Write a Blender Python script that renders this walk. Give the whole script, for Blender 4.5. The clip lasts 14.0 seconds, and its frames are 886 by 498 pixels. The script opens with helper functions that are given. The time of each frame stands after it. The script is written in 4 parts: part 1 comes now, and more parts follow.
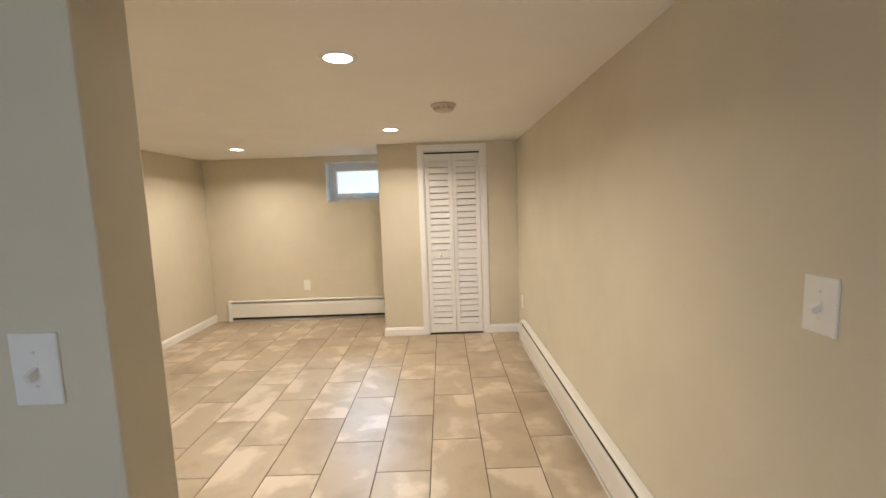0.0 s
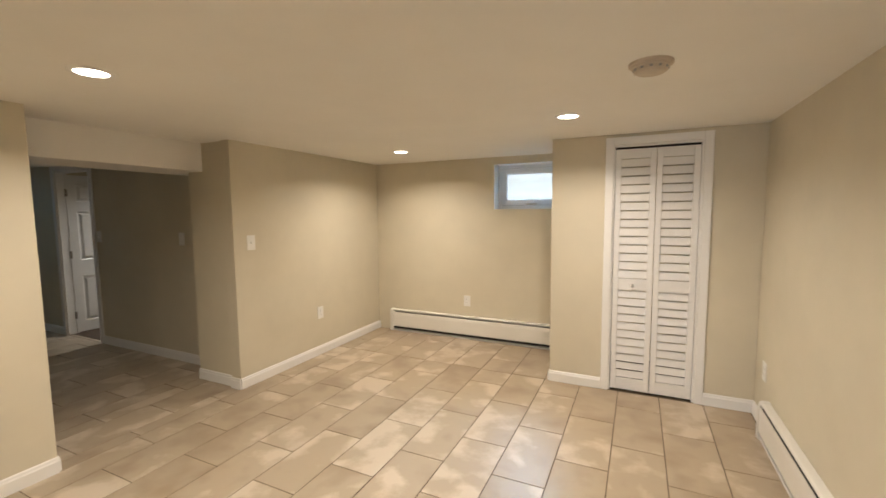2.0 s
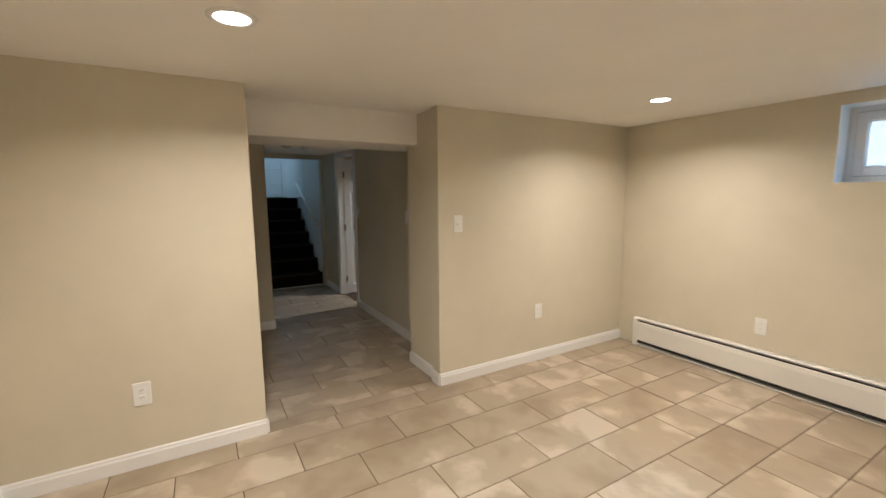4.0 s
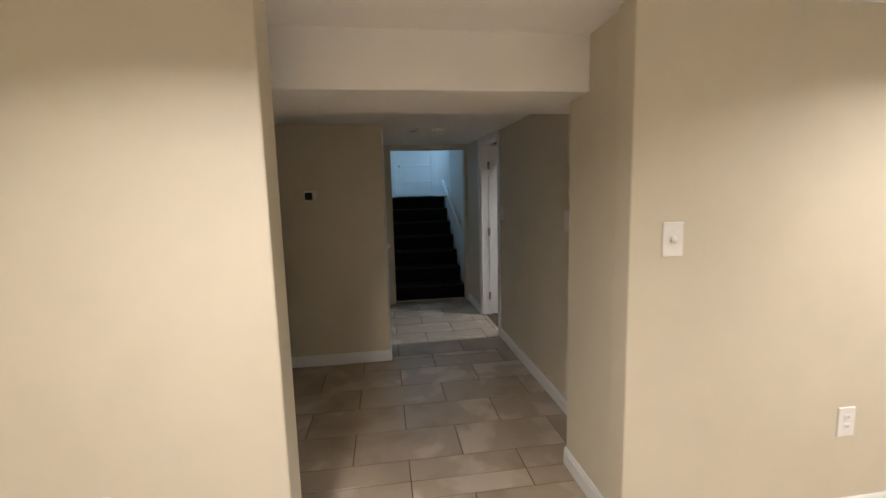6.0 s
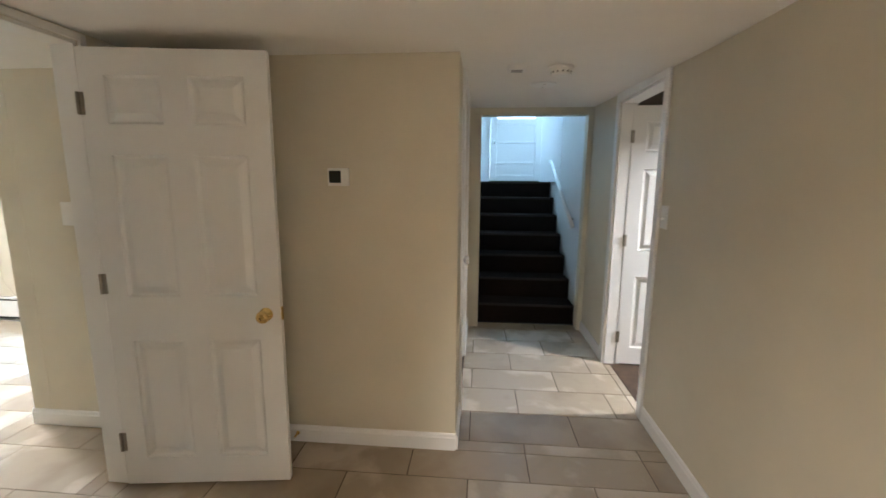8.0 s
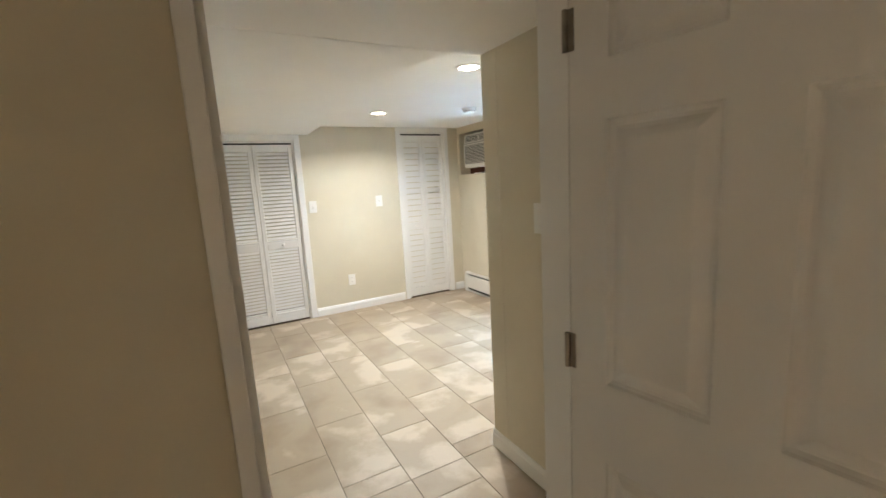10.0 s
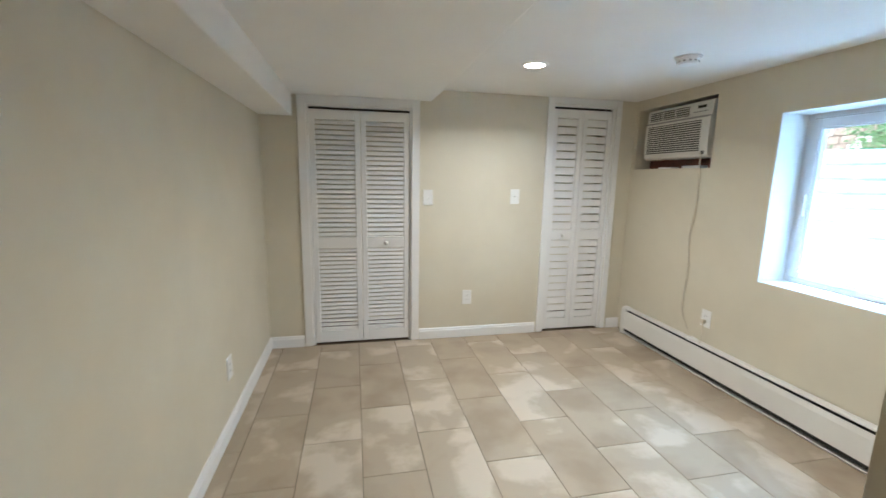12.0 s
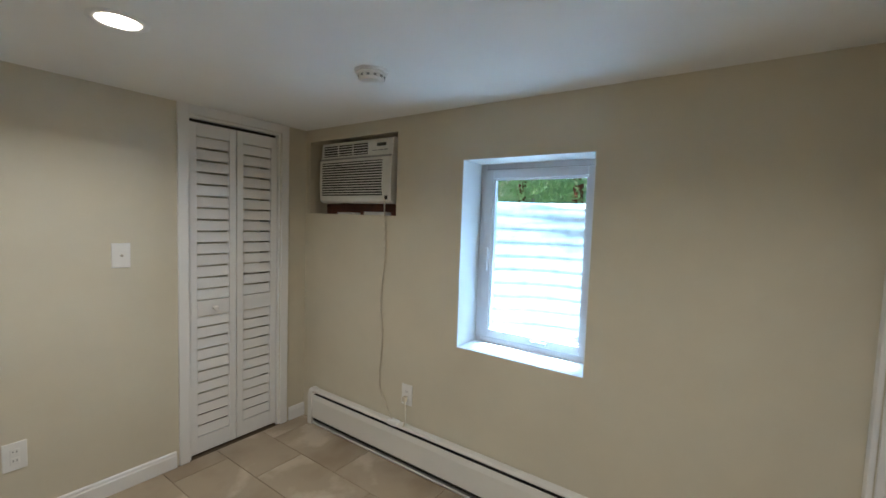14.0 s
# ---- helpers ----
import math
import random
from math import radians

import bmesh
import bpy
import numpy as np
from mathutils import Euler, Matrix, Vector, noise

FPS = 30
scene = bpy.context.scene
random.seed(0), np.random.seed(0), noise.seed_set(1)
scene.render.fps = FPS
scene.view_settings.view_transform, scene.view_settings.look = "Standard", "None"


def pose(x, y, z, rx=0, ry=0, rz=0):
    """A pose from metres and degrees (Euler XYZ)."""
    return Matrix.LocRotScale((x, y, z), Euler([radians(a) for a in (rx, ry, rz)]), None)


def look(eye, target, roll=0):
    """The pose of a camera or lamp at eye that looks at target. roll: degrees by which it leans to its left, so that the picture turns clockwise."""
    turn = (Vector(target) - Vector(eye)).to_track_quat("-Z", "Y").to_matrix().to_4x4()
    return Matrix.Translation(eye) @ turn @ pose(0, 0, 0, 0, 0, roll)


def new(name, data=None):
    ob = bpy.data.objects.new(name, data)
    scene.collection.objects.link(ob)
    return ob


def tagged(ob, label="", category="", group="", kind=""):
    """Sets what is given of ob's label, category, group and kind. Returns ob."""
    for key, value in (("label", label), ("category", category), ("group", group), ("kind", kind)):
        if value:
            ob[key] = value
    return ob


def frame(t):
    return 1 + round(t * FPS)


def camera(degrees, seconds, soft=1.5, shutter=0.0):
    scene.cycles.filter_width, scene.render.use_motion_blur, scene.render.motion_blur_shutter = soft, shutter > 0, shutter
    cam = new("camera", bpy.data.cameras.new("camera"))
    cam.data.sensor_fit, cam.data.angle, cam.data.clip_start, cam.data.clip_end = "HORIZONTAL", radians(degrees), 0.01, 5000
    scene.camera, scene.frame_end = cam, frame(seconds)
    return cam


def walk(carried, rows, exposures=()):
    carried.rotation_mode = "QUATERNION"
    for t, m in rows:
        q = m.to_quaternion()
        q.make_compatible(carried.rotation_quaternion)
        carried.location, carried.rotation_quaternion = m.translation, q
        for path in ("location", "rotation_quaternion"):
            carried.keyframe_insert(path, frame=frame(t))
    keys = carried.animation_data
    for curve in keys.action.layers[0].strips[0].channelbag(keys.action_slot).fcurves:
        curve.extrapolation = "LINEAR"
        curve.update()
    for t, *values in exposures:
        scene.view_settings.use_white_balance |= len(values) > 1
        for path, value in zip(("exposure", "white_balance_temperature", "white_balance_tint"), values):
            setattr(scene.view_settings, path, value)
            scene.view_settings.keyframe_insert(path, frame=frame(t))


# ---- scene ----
cam = camera(93.5, 14.0, shutter=0.2)
PATH = [
    (0, (0.244, 0.103, 1.457), (0.241, 2.091, 1.241), -2.0),
    (0.5, (0.306, 0.292, 1.476), (0.145, 2.273, 1.256), -2.3),
    (1, (0.399, 0.54, 1.507), (-0.01, 2.488, 1.31), -0.5),
    (1.5, (0.333, 0.773, 1.483), (-0.248, 2.677, 1.293), 0.4),
    (2, (0.249, 0.987, 1.506), (-0.598, 2.79, 1.329), -0.5),
    (2.5, (0.266, 1.206, 1.495), (-0.952, 2.779, 1.295), -0.2),
    (3, (0.254, 1.423, 1.494), (-1.201, 2.773, 1.249), 0.3),
    (3.5, (0.078, 1.618, 1.467), (-1.491, 2.837, 1.237), -0.3),
    (4, (-0.121, 1.858, 1.47), (-1.835, 2.856, 1.215), -0.5),
    (4.2, (-0.204, 1.975, 1.475), (-1.989, 2.836, 1.205), -0.3),
    (6.3, (-1.657, 2.505, 1.43), (-3.625, 2.768, 1.186), -1.6),
    (6.5, (-1.833, 2.493, 1.456), (-3.8, 2.764, 1.209), -2.0),
    (7, (-2.199, 2.591, 1.457), (-4.181, 2.706, 1.212), -1.5),
    (7.5, (-2.574, 2.631, 1.468), (-4.549, 2.661, 1.158), -0.2),
    (8, (-2.926, 2.605, 1.449), (-4.892, 2.435, 1.128), 0.4),
    (8.5, (-3.239, 2.529, 1.426), (-5.045, 1.736, 1.096), 2.2),
    (8.7, (-3.366, 2.465, 1.439), (-5.022, 1.406, 1.071), 2.3),
    (9, (-3.485, 2.314, 1.42), (-4.933, 0.981, 1.064), 1.3),
    (9.2, (-3.576, 2.19, 1.42), (-4.923, 0.748, 1.095), 0.3),
    (11.3, (-4.106, 0.9, 1.463), (-4.357, -1.056, 1.131), -0.2),
    (11.5, (-4.165, 0.766, 1.454), (-4.347, -1.199, 1.131), 1.5),
    (12, (-4.181, 0.442, 1.413), (-4.593, -1.485, 1.072), 1.0),
    (12.5, (-4.296, 0.102, 1.493), (-5.466, -1.508, 1.298), -0.5),
    (13, (-4.519, -0.131, 1.517), (-6.122, -1.322, 1.411), 0.3),
    (13.5, (-4.727, -0.351, 1.491), (-6.424, -1.402, 1.37), 0.5),
    (14, (-4.768, -0.419, 1.491), (-6.395, -1.575, 1.355), 2.0),
]
walk(cam, [(t, look(eye, target, roll)) for t, eye, target, roll in PATH],
     [(0.0, 0.55, 6500, 10), (2.0, 0.5, 6500, 10), (4.0, 0.55, 6050, 10), (6.5, 1.2, 5700, 12), (7.0, 1.6, 5900, 10), (7.5, 2.2, 5800, 10), (8.0, 2.35, 5700, 10),
      (8.5, 1.8, 6000, 10), (9.0, 1.75, 6450, 10), (11.5, 1.5, 5850, 9), (12.0, 1.25, 5900, 9), (12.5, 0.85, 5950, 9), (13.0, 0.4, 6150, 10), (14.0, 0.35, 6200, 10)])

# ---- world and light ----
world = bpy.data.worlds.new("sky")
scene.world = world
world.use_nodes = True
wn = world.node_tree.nodes
sky = wn.new("ShaderNodeTexSky")
sky.sky_type, sky.sun_disc = "NISHITA", False
sky.sun_elevation, sky.sun_rotation = radians(45), radians(120)
wn["Background"].inputs["Strength"].default_value = 0.15
world.node_tree.links.new(sky.outputs["Color"], wn["Background"].inputs["Color"])
SUN_DIR = Vector((-0.6, 0.35, -0.7))
sun = new("sun", bpy.data.lights.new("sun", "SUN"))
sun.data.energy, sun.data.angle, sun.data.color = 4.5, radians(0.5), (1.0, 0.95, 0.86)
sun.matrix_world = look((0, 0, 8), Vector((0, 0, 8)) + SUN_DIR)
WARM = (1.0, 0.87, 0.73)
COOL_LED = (1.0, 0.96, 0.90)
DAY = (0.30, 0.62, 1.0)


def outside_lamp(eye, target, w, h, watts, colour=DAY, spread=180):
    """An area lamp outside a window, added in place of the open sky's light."""
    ob = new("outside_lamp", bpy.data.lights.new("outside_lamp", "AREA"))
    ob.data.shape, ob.data.size, ob.data.size_y, ob.data.energy, ob.data.color = "RECTANGLE", w, h, watts, colour
    ob.data.spread = radians(spread)
    ob.matrix_world = look(eye, target)


outside_lamp((-7.75, -1.31, 2.45), (-6.4, -1.31, 0.9), 1.3, 0.8, 36.0)
# Narrow added lamp on the well's gravel; its bounce brightens the bedroom ceiling.
outside_lamp((-7.25, -1.31, 2.3), (-7.27, -1.31, 0.4), 0.9, 0.25, 520.0, (0.42, 0.70, 1.0), 36)
outside_lamp((-0.85, 6.9, 2.6), (-0.85, 5.6, 1.7), 1.2, 0.7, 100.0, (0.40, 0.70, 1.0))
outside_lamp((-9.2, 4.5, 2.75), (-8.9, 3.4, 1.9), 0.9, 0.9, 9.5, (0.48, 0.78, 1.0))
outside_lamp((-10.6, 3.16, 3.3), (-9.0, 3.16, 2.4), 0.8, 0.8, 3.2, (0.5, 0.82, 1.0))
outside_lamp((-0.5, -2.9, 1.7), (-0.3, 0, 1.2), 1.3, 0.9, 30.0, (0.72, 0.82, 1.0))


# ---- materials ----
def nodes(name, rough=0.5, metal=0.0):
    m = bpy.data.materials.new(name)
    m.use_nodes = True
    nt = m.node_tree
    b = nt.nodes["Principled BSDF"]
    b.inputs["Roughness"].default_value = rough
    b.inputs["Metallic"].default_value = metal
    return m, nt, b


def ramp(nt, fac, stops):
    r = nt.nodes.new("ShaderNodeValToRGB")
    while len(r.color_ramp.elements) < len(stops):
        r.color_ramp.elements.new(0.5)
    for e, (p, c) in zip(r.color_ramp.elements, stops):
        e.position, e.color = p, (*c, 1)
    nt.links.new(fac, r.inputs["Fac"])
    return r.outputs["Color"]


def noise_tex(nt, scale, detail=3.0, rough=0.5, distort=0.0, vec=None):
    n = nt.nodes.new("ShaderNodeTexNoise")
    n.inputs["Scale"].default_value = scale
    n.inputs["Detail"].default_value = detail
    n.inputs["Roughness"].default_value = rough
    n.inputs["Distortion"].default_value = distort
    if vec is None:
        tc = nt.nodes.new("ShaderNodeTexCoord")
        vec = tc.outputs["Object"]
    nt.links.new(vec, n.inputs["Vector"])
    return n.outputs["Fac"]


def bump(nt, b, height, strength=0.2, dist=0.002):
    bp = nt.nodes.new("ShaderNodeBump")
    bp.inputs["Strength"].default_value = strength
    bp.inputs["Distance"].default_value = dist
    nt.links.new(height, bp.inputs["Height"])
    nt.links.new(bp.outputs["Normal"], b.inputs["Normal"])


def paint(name, colour, rough=0.6, vary=0.06, grain=160.0, relief=0.15):
    """Rolled wall paint: fine orange-peel relief, slow colour drift and scuffs."""
    m, nt, b = nodes(name, rough)
    lo = [c * (1 - vary) for c in colour]
    hi = [min(1, c * (1 + vary * 0.6)) for c in colour]
    col = ramp(nt, noise_tex(nt, 1.7, 5.0, 0.6), [(0.3, lo), (0.7, hi)])
    nt.links.new(col, b.inputs["Base Color"])
    rr = nt.nodes.new("ShaderNodeMapRange")
    rr.inputs["To Min"].default_value, rr.inputs["To Max"].default_value = rough - 0.08, rough + 0.1
    nt.links.new(noise_tex(nt, 6.0), rr.inputs["Value"])
    nt.links.new(rr.outputs["Result"], b.inputs["Roughness"])
    bump(nt, b, noise_tex(nt, grain, 2.0), relief, 0.001)
    return m


def plain(name, colour, rough=0.5, metal=0.0, vary=0.08, scale=20.0):
    m, nt, b = nodes(name, rough, metal)
    col = ramp(nt, noise_tex(nt, scale, 4.0), [(0.3, [c * (1 - vary) for c in colour]), (0.7, [min(1, c * (1 + vary)) for c in colour])])
    nt.links.new(col, b.inputs["Base Color"])
    return m


def glow(name, colour, strength):
    m = bpy.data.materials.new(name)
    m.use_nodes = True
    nt = m.node_tree
    nt.nodes.remove(nt.nodes["Principled BSDF"])
    e = nt.nodes.new("ShaderNodeEmission")
    e.inputs["Color"].default_value = (*colour, 1)
    e.inputs["Strength"].default_value = strength
    nt.links.new(e.outputs[0], nt.nodes["Material Output"].inputs["Surface"])
    return m


def tile_material(name, dark, mid, light):
    """Cloudy glazed porcelain: each tile has its own drift of pale veils."""
    m, nt, b = nodes(name, 0.34)
    tc = nt.nodes.new("ShaderNodeTexCoord")
    oi = nt.nodes.new("ShaderNodeObjectInfo")
    off = nt.nodes.new("ShaderNodeVectorMath")
    off.operation = "MULTIPLY_ADD"
    comb = nt.nodes.new("ShaderNodeCombineXYZ")
    for i in range(3):
        nt.links.new(oi.outputs["Random"], comb.inputs[i])
    off.inputs[1].default_value = (37.0, 91.0, 53.0)
    nt.links.new(comb.outputs[0], off.inputs[0])
    nt.links.new(tc.outputs["Object"], off.inputs[2])
    v = off.outputs[0]
    cloud = noise_tex(nt, 3.2, 2.5, 0.45, 0.25, v)
    fine = noise_tex(nt, 26.0, 4.0, 0.6, 0.3, v)
    mix = nt.nodes.new("ShaderNodeMath")
    mix.operation = "MULTIPLY_ADD"
    mix.inputs[1].default_value = 0.12
    nt.links.new(fine, mix.inputs[0])
    nt.links.new(cloud, mix.inputs[2])
    shift = nt.nodes.new("ShaderNodeMath")
    shift.operation = "MULTIPLY_ADD"
    shift.inputs[1].default_value = 0.16
    nt.links.new(oi.outputs["Random"], shift.inputs[0])
    nt.links.new(mix.outputs[0], shift.inputs[2])
    col = ramp(nt, shift.outputs[0], [(0.42, dark), (0.60, mid), (0.68, mid), (0.79, light)])
    nt.links.new(col, b.inputs["Base Color"])
    rr = nt.nodes.new("ShaderNodeMapRange")
    rr.inputs["To Min"].default_value, rr.inputs["To Max"].default_value = 0.33, 0.48
    nt.links.new(fine, rr.inputs["Value"])
    nt.links.new(rr.outputs["Result"], b.inputs["Roughness"])
    bump(nt, b, fine, 0.04, 0.001)
    return m


M_WALL = paint("beige_wall_paint", (0.63, 0.575, 0.452))
M_CEIL = paint("ceiling_paint", (0.83, 0.81, 0.77), 0.8, 0.03, 220.0, 0.1)
M_TRIM = paint("white_trim_paint", (0.80, 0.79, 0.77), 0.35, 0.03, 60.0, 0.06)
M_DOOR = paint("white_door_paint", (0.78, 0.77, 0.75), 0.32, 0.03, 40.0, 0.08)
M_HEAT = paint("heater_enamel", (0.74, 0.72, 0.67), 0.35, 0.05, 30.0, 0.04)
M_PLATE = plain("white_plastic", (0.80, 0.79, 0.76), 0.3, 0, 0.02)
M_TILE = tile_material("cloudy_beige_tile", (0.31, 0.24, 0.165), (0.39, 0.315, 0.225), (0.54, 0.46, 0.36))
M_GROUT = plain("brown_grout", (0.10, 0.07, 0.043), 0.9, 0, 0.2, 60.0)
M_OLD = plain("yellowed_plastic", (0.55, 0.47, 0.37), 0.5)
# Near-black for dark parts, and for the shade in slots, grilles and niche.
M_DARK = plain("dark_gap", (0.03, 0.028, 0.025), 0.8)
M_CARPET, _nt, _b = nodes("dark_brown_carpet", 0.95)
_b.inputs["Specular IOR Level"].default_value = 0.1
_nt.links.new(ramp(_nt, noise_tex(_nt, 320.0, 2.0), [(0.3, (0.007, 0.005, 0.004)), (0.7, (0.022, 0.014, 0.011))]), _b.inputs["Base Color"])
bump(_nt, _b, noise_tex(_nt, 400.0, 2.0), 0.6, 0.004)
M_NOSE = plain("paler_carpet_nosing", (0.028, 0.021, 0.018), 0.95, 0, 0.3, 60.0)
M_BRASS = plain("polished_brass", (0.83, 0.60, 0.24), 0.16, 1.0, 0.05)
M_CHROME = plain("satin_chrome", (0.72, 0.71, 0.69), 0.22, 1.0, 0.05)
M_HINGE = plain("tarnished_hinge_steel", (0.30, 0.27, 0.23), 0.42, 1.0, 0.2)
M_VINYL = plain("white_vinyl", (0.74, 0.755, 0.78), 0.3, 0, 0.02)
M_REVEAL = paint("white_reveal_paint", (0.80, 0.80, 0.79), 0.5, 0.02)
M_SCREEN = plain("grey_display", (0.045, 0.05, 0.04), 0.2)
M_WOODBOARD = plain("red_brown_board", (0.14, 0.045, 0.022), 0.6, 0, 0.35, 14.0)
M_ACBODY = plain("aircon_plastic", (0.74, 0.73, 0.69), 0.4, 0, 0.04)
M_ACGREY = plain("grey_plastic_strip", (0.30, 0.30, 0.29), 0.4)
M_CORD = plain("beige_cord", (0.62, 0.56, 0.45), 0.5)
M_STEEL, _nt, _b = nodes("galvanised_steel", 0.36, 0.35)
_nt.links.new(ramp(_nt, noise_tex(_nt, 14.0, 5.0), [(0.3, (0.55, 0.57, 0.60)), (0.7, (0.80, 0.82, 0.85))]), _b.inputs["Base Color"])
# Shade of the dark side room, put into its ceiling's colour.
M_SHADED_CEIL = plain("shaded_ceiling", (0.035, 0.02, 0.011), 0.7, 0, 0.4, 70.0)
M_CANE = plain("brown_cane", (0.10, 0.062, 0.034), 0.85, 0, 0.45, 80.0)
M_GROUND = plain("garden_soil_and_grass", (0.07, 0.09, 0.035), 0.95, 0, 0.4, 6.0)
M_LEAF = plain("green_leaf", (0.07, 0.13, 0.04), 0.45, 0, 0.5, 3.0)
_nt = M_LEAF.node_tree
_t = _nt.nodes.new("ShaderNodeBsdfTranslucent")
_t.inputs["Color"].default_value = (0.27, 0.44, 0.27, 1)
_a = _nt.nodes.new("ShaderNodeAddShader")
_nt.links.new(_nt.nodes["Principled BSDF"].outputs[0], _a.inputs[0])
_nt.links.new(_t.outputs[0], _a.inputs[1])
_nt.links.new(_a.outputs[0], _nt.nodes["Material Output"].inputs["Surface"])
M_SIDING = plain("white_siding", (0.75, 0.74, 0.71), 0.6, 0, 0.05)
M_BRICK = plain("pale_brick", (0.45, 0.38, 0.33), 0.85, 0, 0.3, 5.0)
# Kept pale so that the lamp above the well bounces off it.
M_GRAVEL = plain("pale_limestone_gravel", (0.60, 0.59, 0.56), 0.95, 0, 0.3, 45.0)
M_BROWNFLOOR = plain("dark_wood_floor", (0.07, 0.04, 0.022), 0.5, 0, 0.4, 9.0)
M_LAMP = glow("led_lens", (1.0, 0.90, 0.74), 14.0)
M_GLASS = bpy.data.materials.new("window_glass")
M_GLASS.use_nodes = True
_nt = M_GLASS.node_tree
_b = _nt.nodes["Principled BSDF"]
_b.inputs["Transmission Weight"].default_value = 1.0
_b.inputs["Roughness"].default_value = 0.0
_b.inputs["IOR"].default_value = 1.02


# ---- mesh helpers ----
def box(bm, x0, x1, y0, y1, z0, z1, m=None):
    x0, x1 = sorted((x0, x1))
    y0, y1 = sorted((y0, y1))
    z0, z1 = sorted((z0, z1))
    co = [(x, y, z) for z in (z0, z1) for y in (y0, y1) for x in (x0, x1)]
    vs = [bm.verts.new(m @ Vector(c) if m else c) for c in co]
    for f in ((0, 2, 3, 1), (4, 5, 7, 6), (0, 1, 5, 4), (2, 6, 7, 3), (1, 3, 7, 5), (0, 4, 6, 2)):
        bm.faces.new([vs[i] for i in f])
    return vs


def cyl(bm, p0, p1, r0, r1=None, seg=20):
    r1 = r0 if r1 is None else r1
    p0, p1 = Vector(p0), Vector(p1)
    q = (p1 - p0).to_track_quat("Z", "Y")
    rings = []
    for p, r in ((p0, r0), (p1, r1)):
        rings.append([bm.verts.new(p + q @ Vector((r * math.cos(a), r * math.sin(a), 0))) for a in (2 * math.pi * i / seg for i in range(seg))])
    for i in range(seg):
        j = (i + 1) % seg
        bm.faces.new((rings[0][i], rings[0][j], rings[1][j], rings[1][i]))
    bm.faces.new(rings[0][::-1])
    bm.faces.new(rings[1])


def lathe(bm, base, axis, profile, seg=24):
    """profile: (distance along the axis, radius)."""
    q = Vector(axis).to_track_quat("Z", "Y")
    rings = []
    for d, r in profile:
        rings.append([bm.verts.new(Vector(base) + q @ Vector((r * math.cos(a), r * math.sin(a), d))) for a in (2 * math.pi * i / seg for i in range(seg))])
    for a, b in zip(rings, rings[1:]):
        for i in range(seg):
            j = (i + 1) % seg
            bm.faces.new((a[i], a[j], b[j], b[i]))
    bm.faces.new(rings[0][::-1])
    bm.faces.new(rings[-1])


def sweep(bm, section, p0, p1, right, tall=1.0):
    """A section of (right, up) points run straight from p0 to p1."""
    p0, p1, right = Vector(p0), Vector(p1), Vector(right)
    a = [bm.verts.new(p0 + right * u + Vector((0, 0, v * tall))) for u, v in section]
    b = [bm.verts.new(p1 + right * u + Vector((0, 0, v * tall))) for u, v in section]
    n = len(section)
    for i in range(n):
        j = (i + 1) % n
        bm.faces.new((a[i], a[j], b[j], b[i]))
    bm.faces.new(a[::-1])
    bm.faces.new(b)


def finish(name, bm, material, bevel=0.0, smooth=False):
    if bevel:
        bmesh.ops.bevel(bm, geom=list(bm.edges), offset=bevel, segments=2, affect="EDGES", profile=0.5)
    bmesh.ops.recalc_face_normals(bm, faces=bm.faces)
    me = bpy.data.meshes.new(name)
    bm.to_mesh(me)
    bm.free()
    me.materials.append(material)
    if smooth:
        me.shade_smooth()
    return new(name, me)


def part(name, bm, material, parent, label="", bevel=0.0, smooth=False):
    ob = finish(name, bm, material, bevel, smooth)
    ob.parent = parent
    if label:
        ob["label"] = label
    return ob


def boxes(*rows):
    bm = bmesh.new()
    for r in rows:
        box(bm, *r)
    return bm


def thing(name, at, label, category, group=""):
    e = new(name)
    e.empty_display_size = 0.05
    e.matrix_world = at
    return tagged(e, label, category, group)


def structure(name, bm, material, label, category, bevel=0.0):
    return tagged(finish(name, bm, material, bevel), label, category, "", "structure")


# ---- plan ----
XR = 1.06          # heater wall of the first room
XL = -2.80         # opening wall of the first room
YC = 4.655         # closet wall
YA = 5.51          # alcove wall
XA = -0.435        # alcove return
CZ = 2.11          # first room ceiling
YH = 3.63          # hall wall
YD = 0.95          # hall wall with the bedroom doorway
XT = -5.0          # thermostat wall
YK = 2.50          # corridor wall
XS = -6.98         # stair wall
XW = -6.67         # bedroom window wall
YB = -3.01         # bedroom closet wall
XB = -3.49         # bedroom long wall
XE = -5.01         # wall beside the bedroom entry
YN = -0.02         # bedroom wall beside the entry
T = 0.12
WALL = "matt beige painted drywall wall"

# ---- walls ----
structure("wall_east", boxes((XR, XR + T, -2.4, YA + 0.3, 0, 2.4)), M_WALL, WALL + " above a baseboard heater", "wall")
structure("wall_closet", boxes((XA, 0.05, YC, YC + T, 0, 2.4), (0.675, XR, YC, YC + T, 0, 2.4), (0.05, 0.675, YC, YC + T, 2.025, 2.4),
                               (XA, XA + T, YC + T, YA, 0, 2.4)), M_WALL, WALL + " around a closet opening", "wall", 0.004)
structure("wall_alcove", boxes((XL - 0.2, -1.235, YA, YA + 0.26, 0, 2.4), (-0.47, XR, YA, YA + 0.26, 0, 2.4),
                               (-1.235, -0.47, YA, YA + 0.26, 0, 1.53), (-1.235, -0.47, YA, YA + 0.26, 2.03, 2.4)), M_WALL,
          WALL + " with a small high window", "wall")
structure("wall_opening_south", boxes((XL - 0.16, XL, 0.93, 2.131, 0, 2.4)), M_WALL, WALL + " ending at a wide opening", "wall", 0.006)
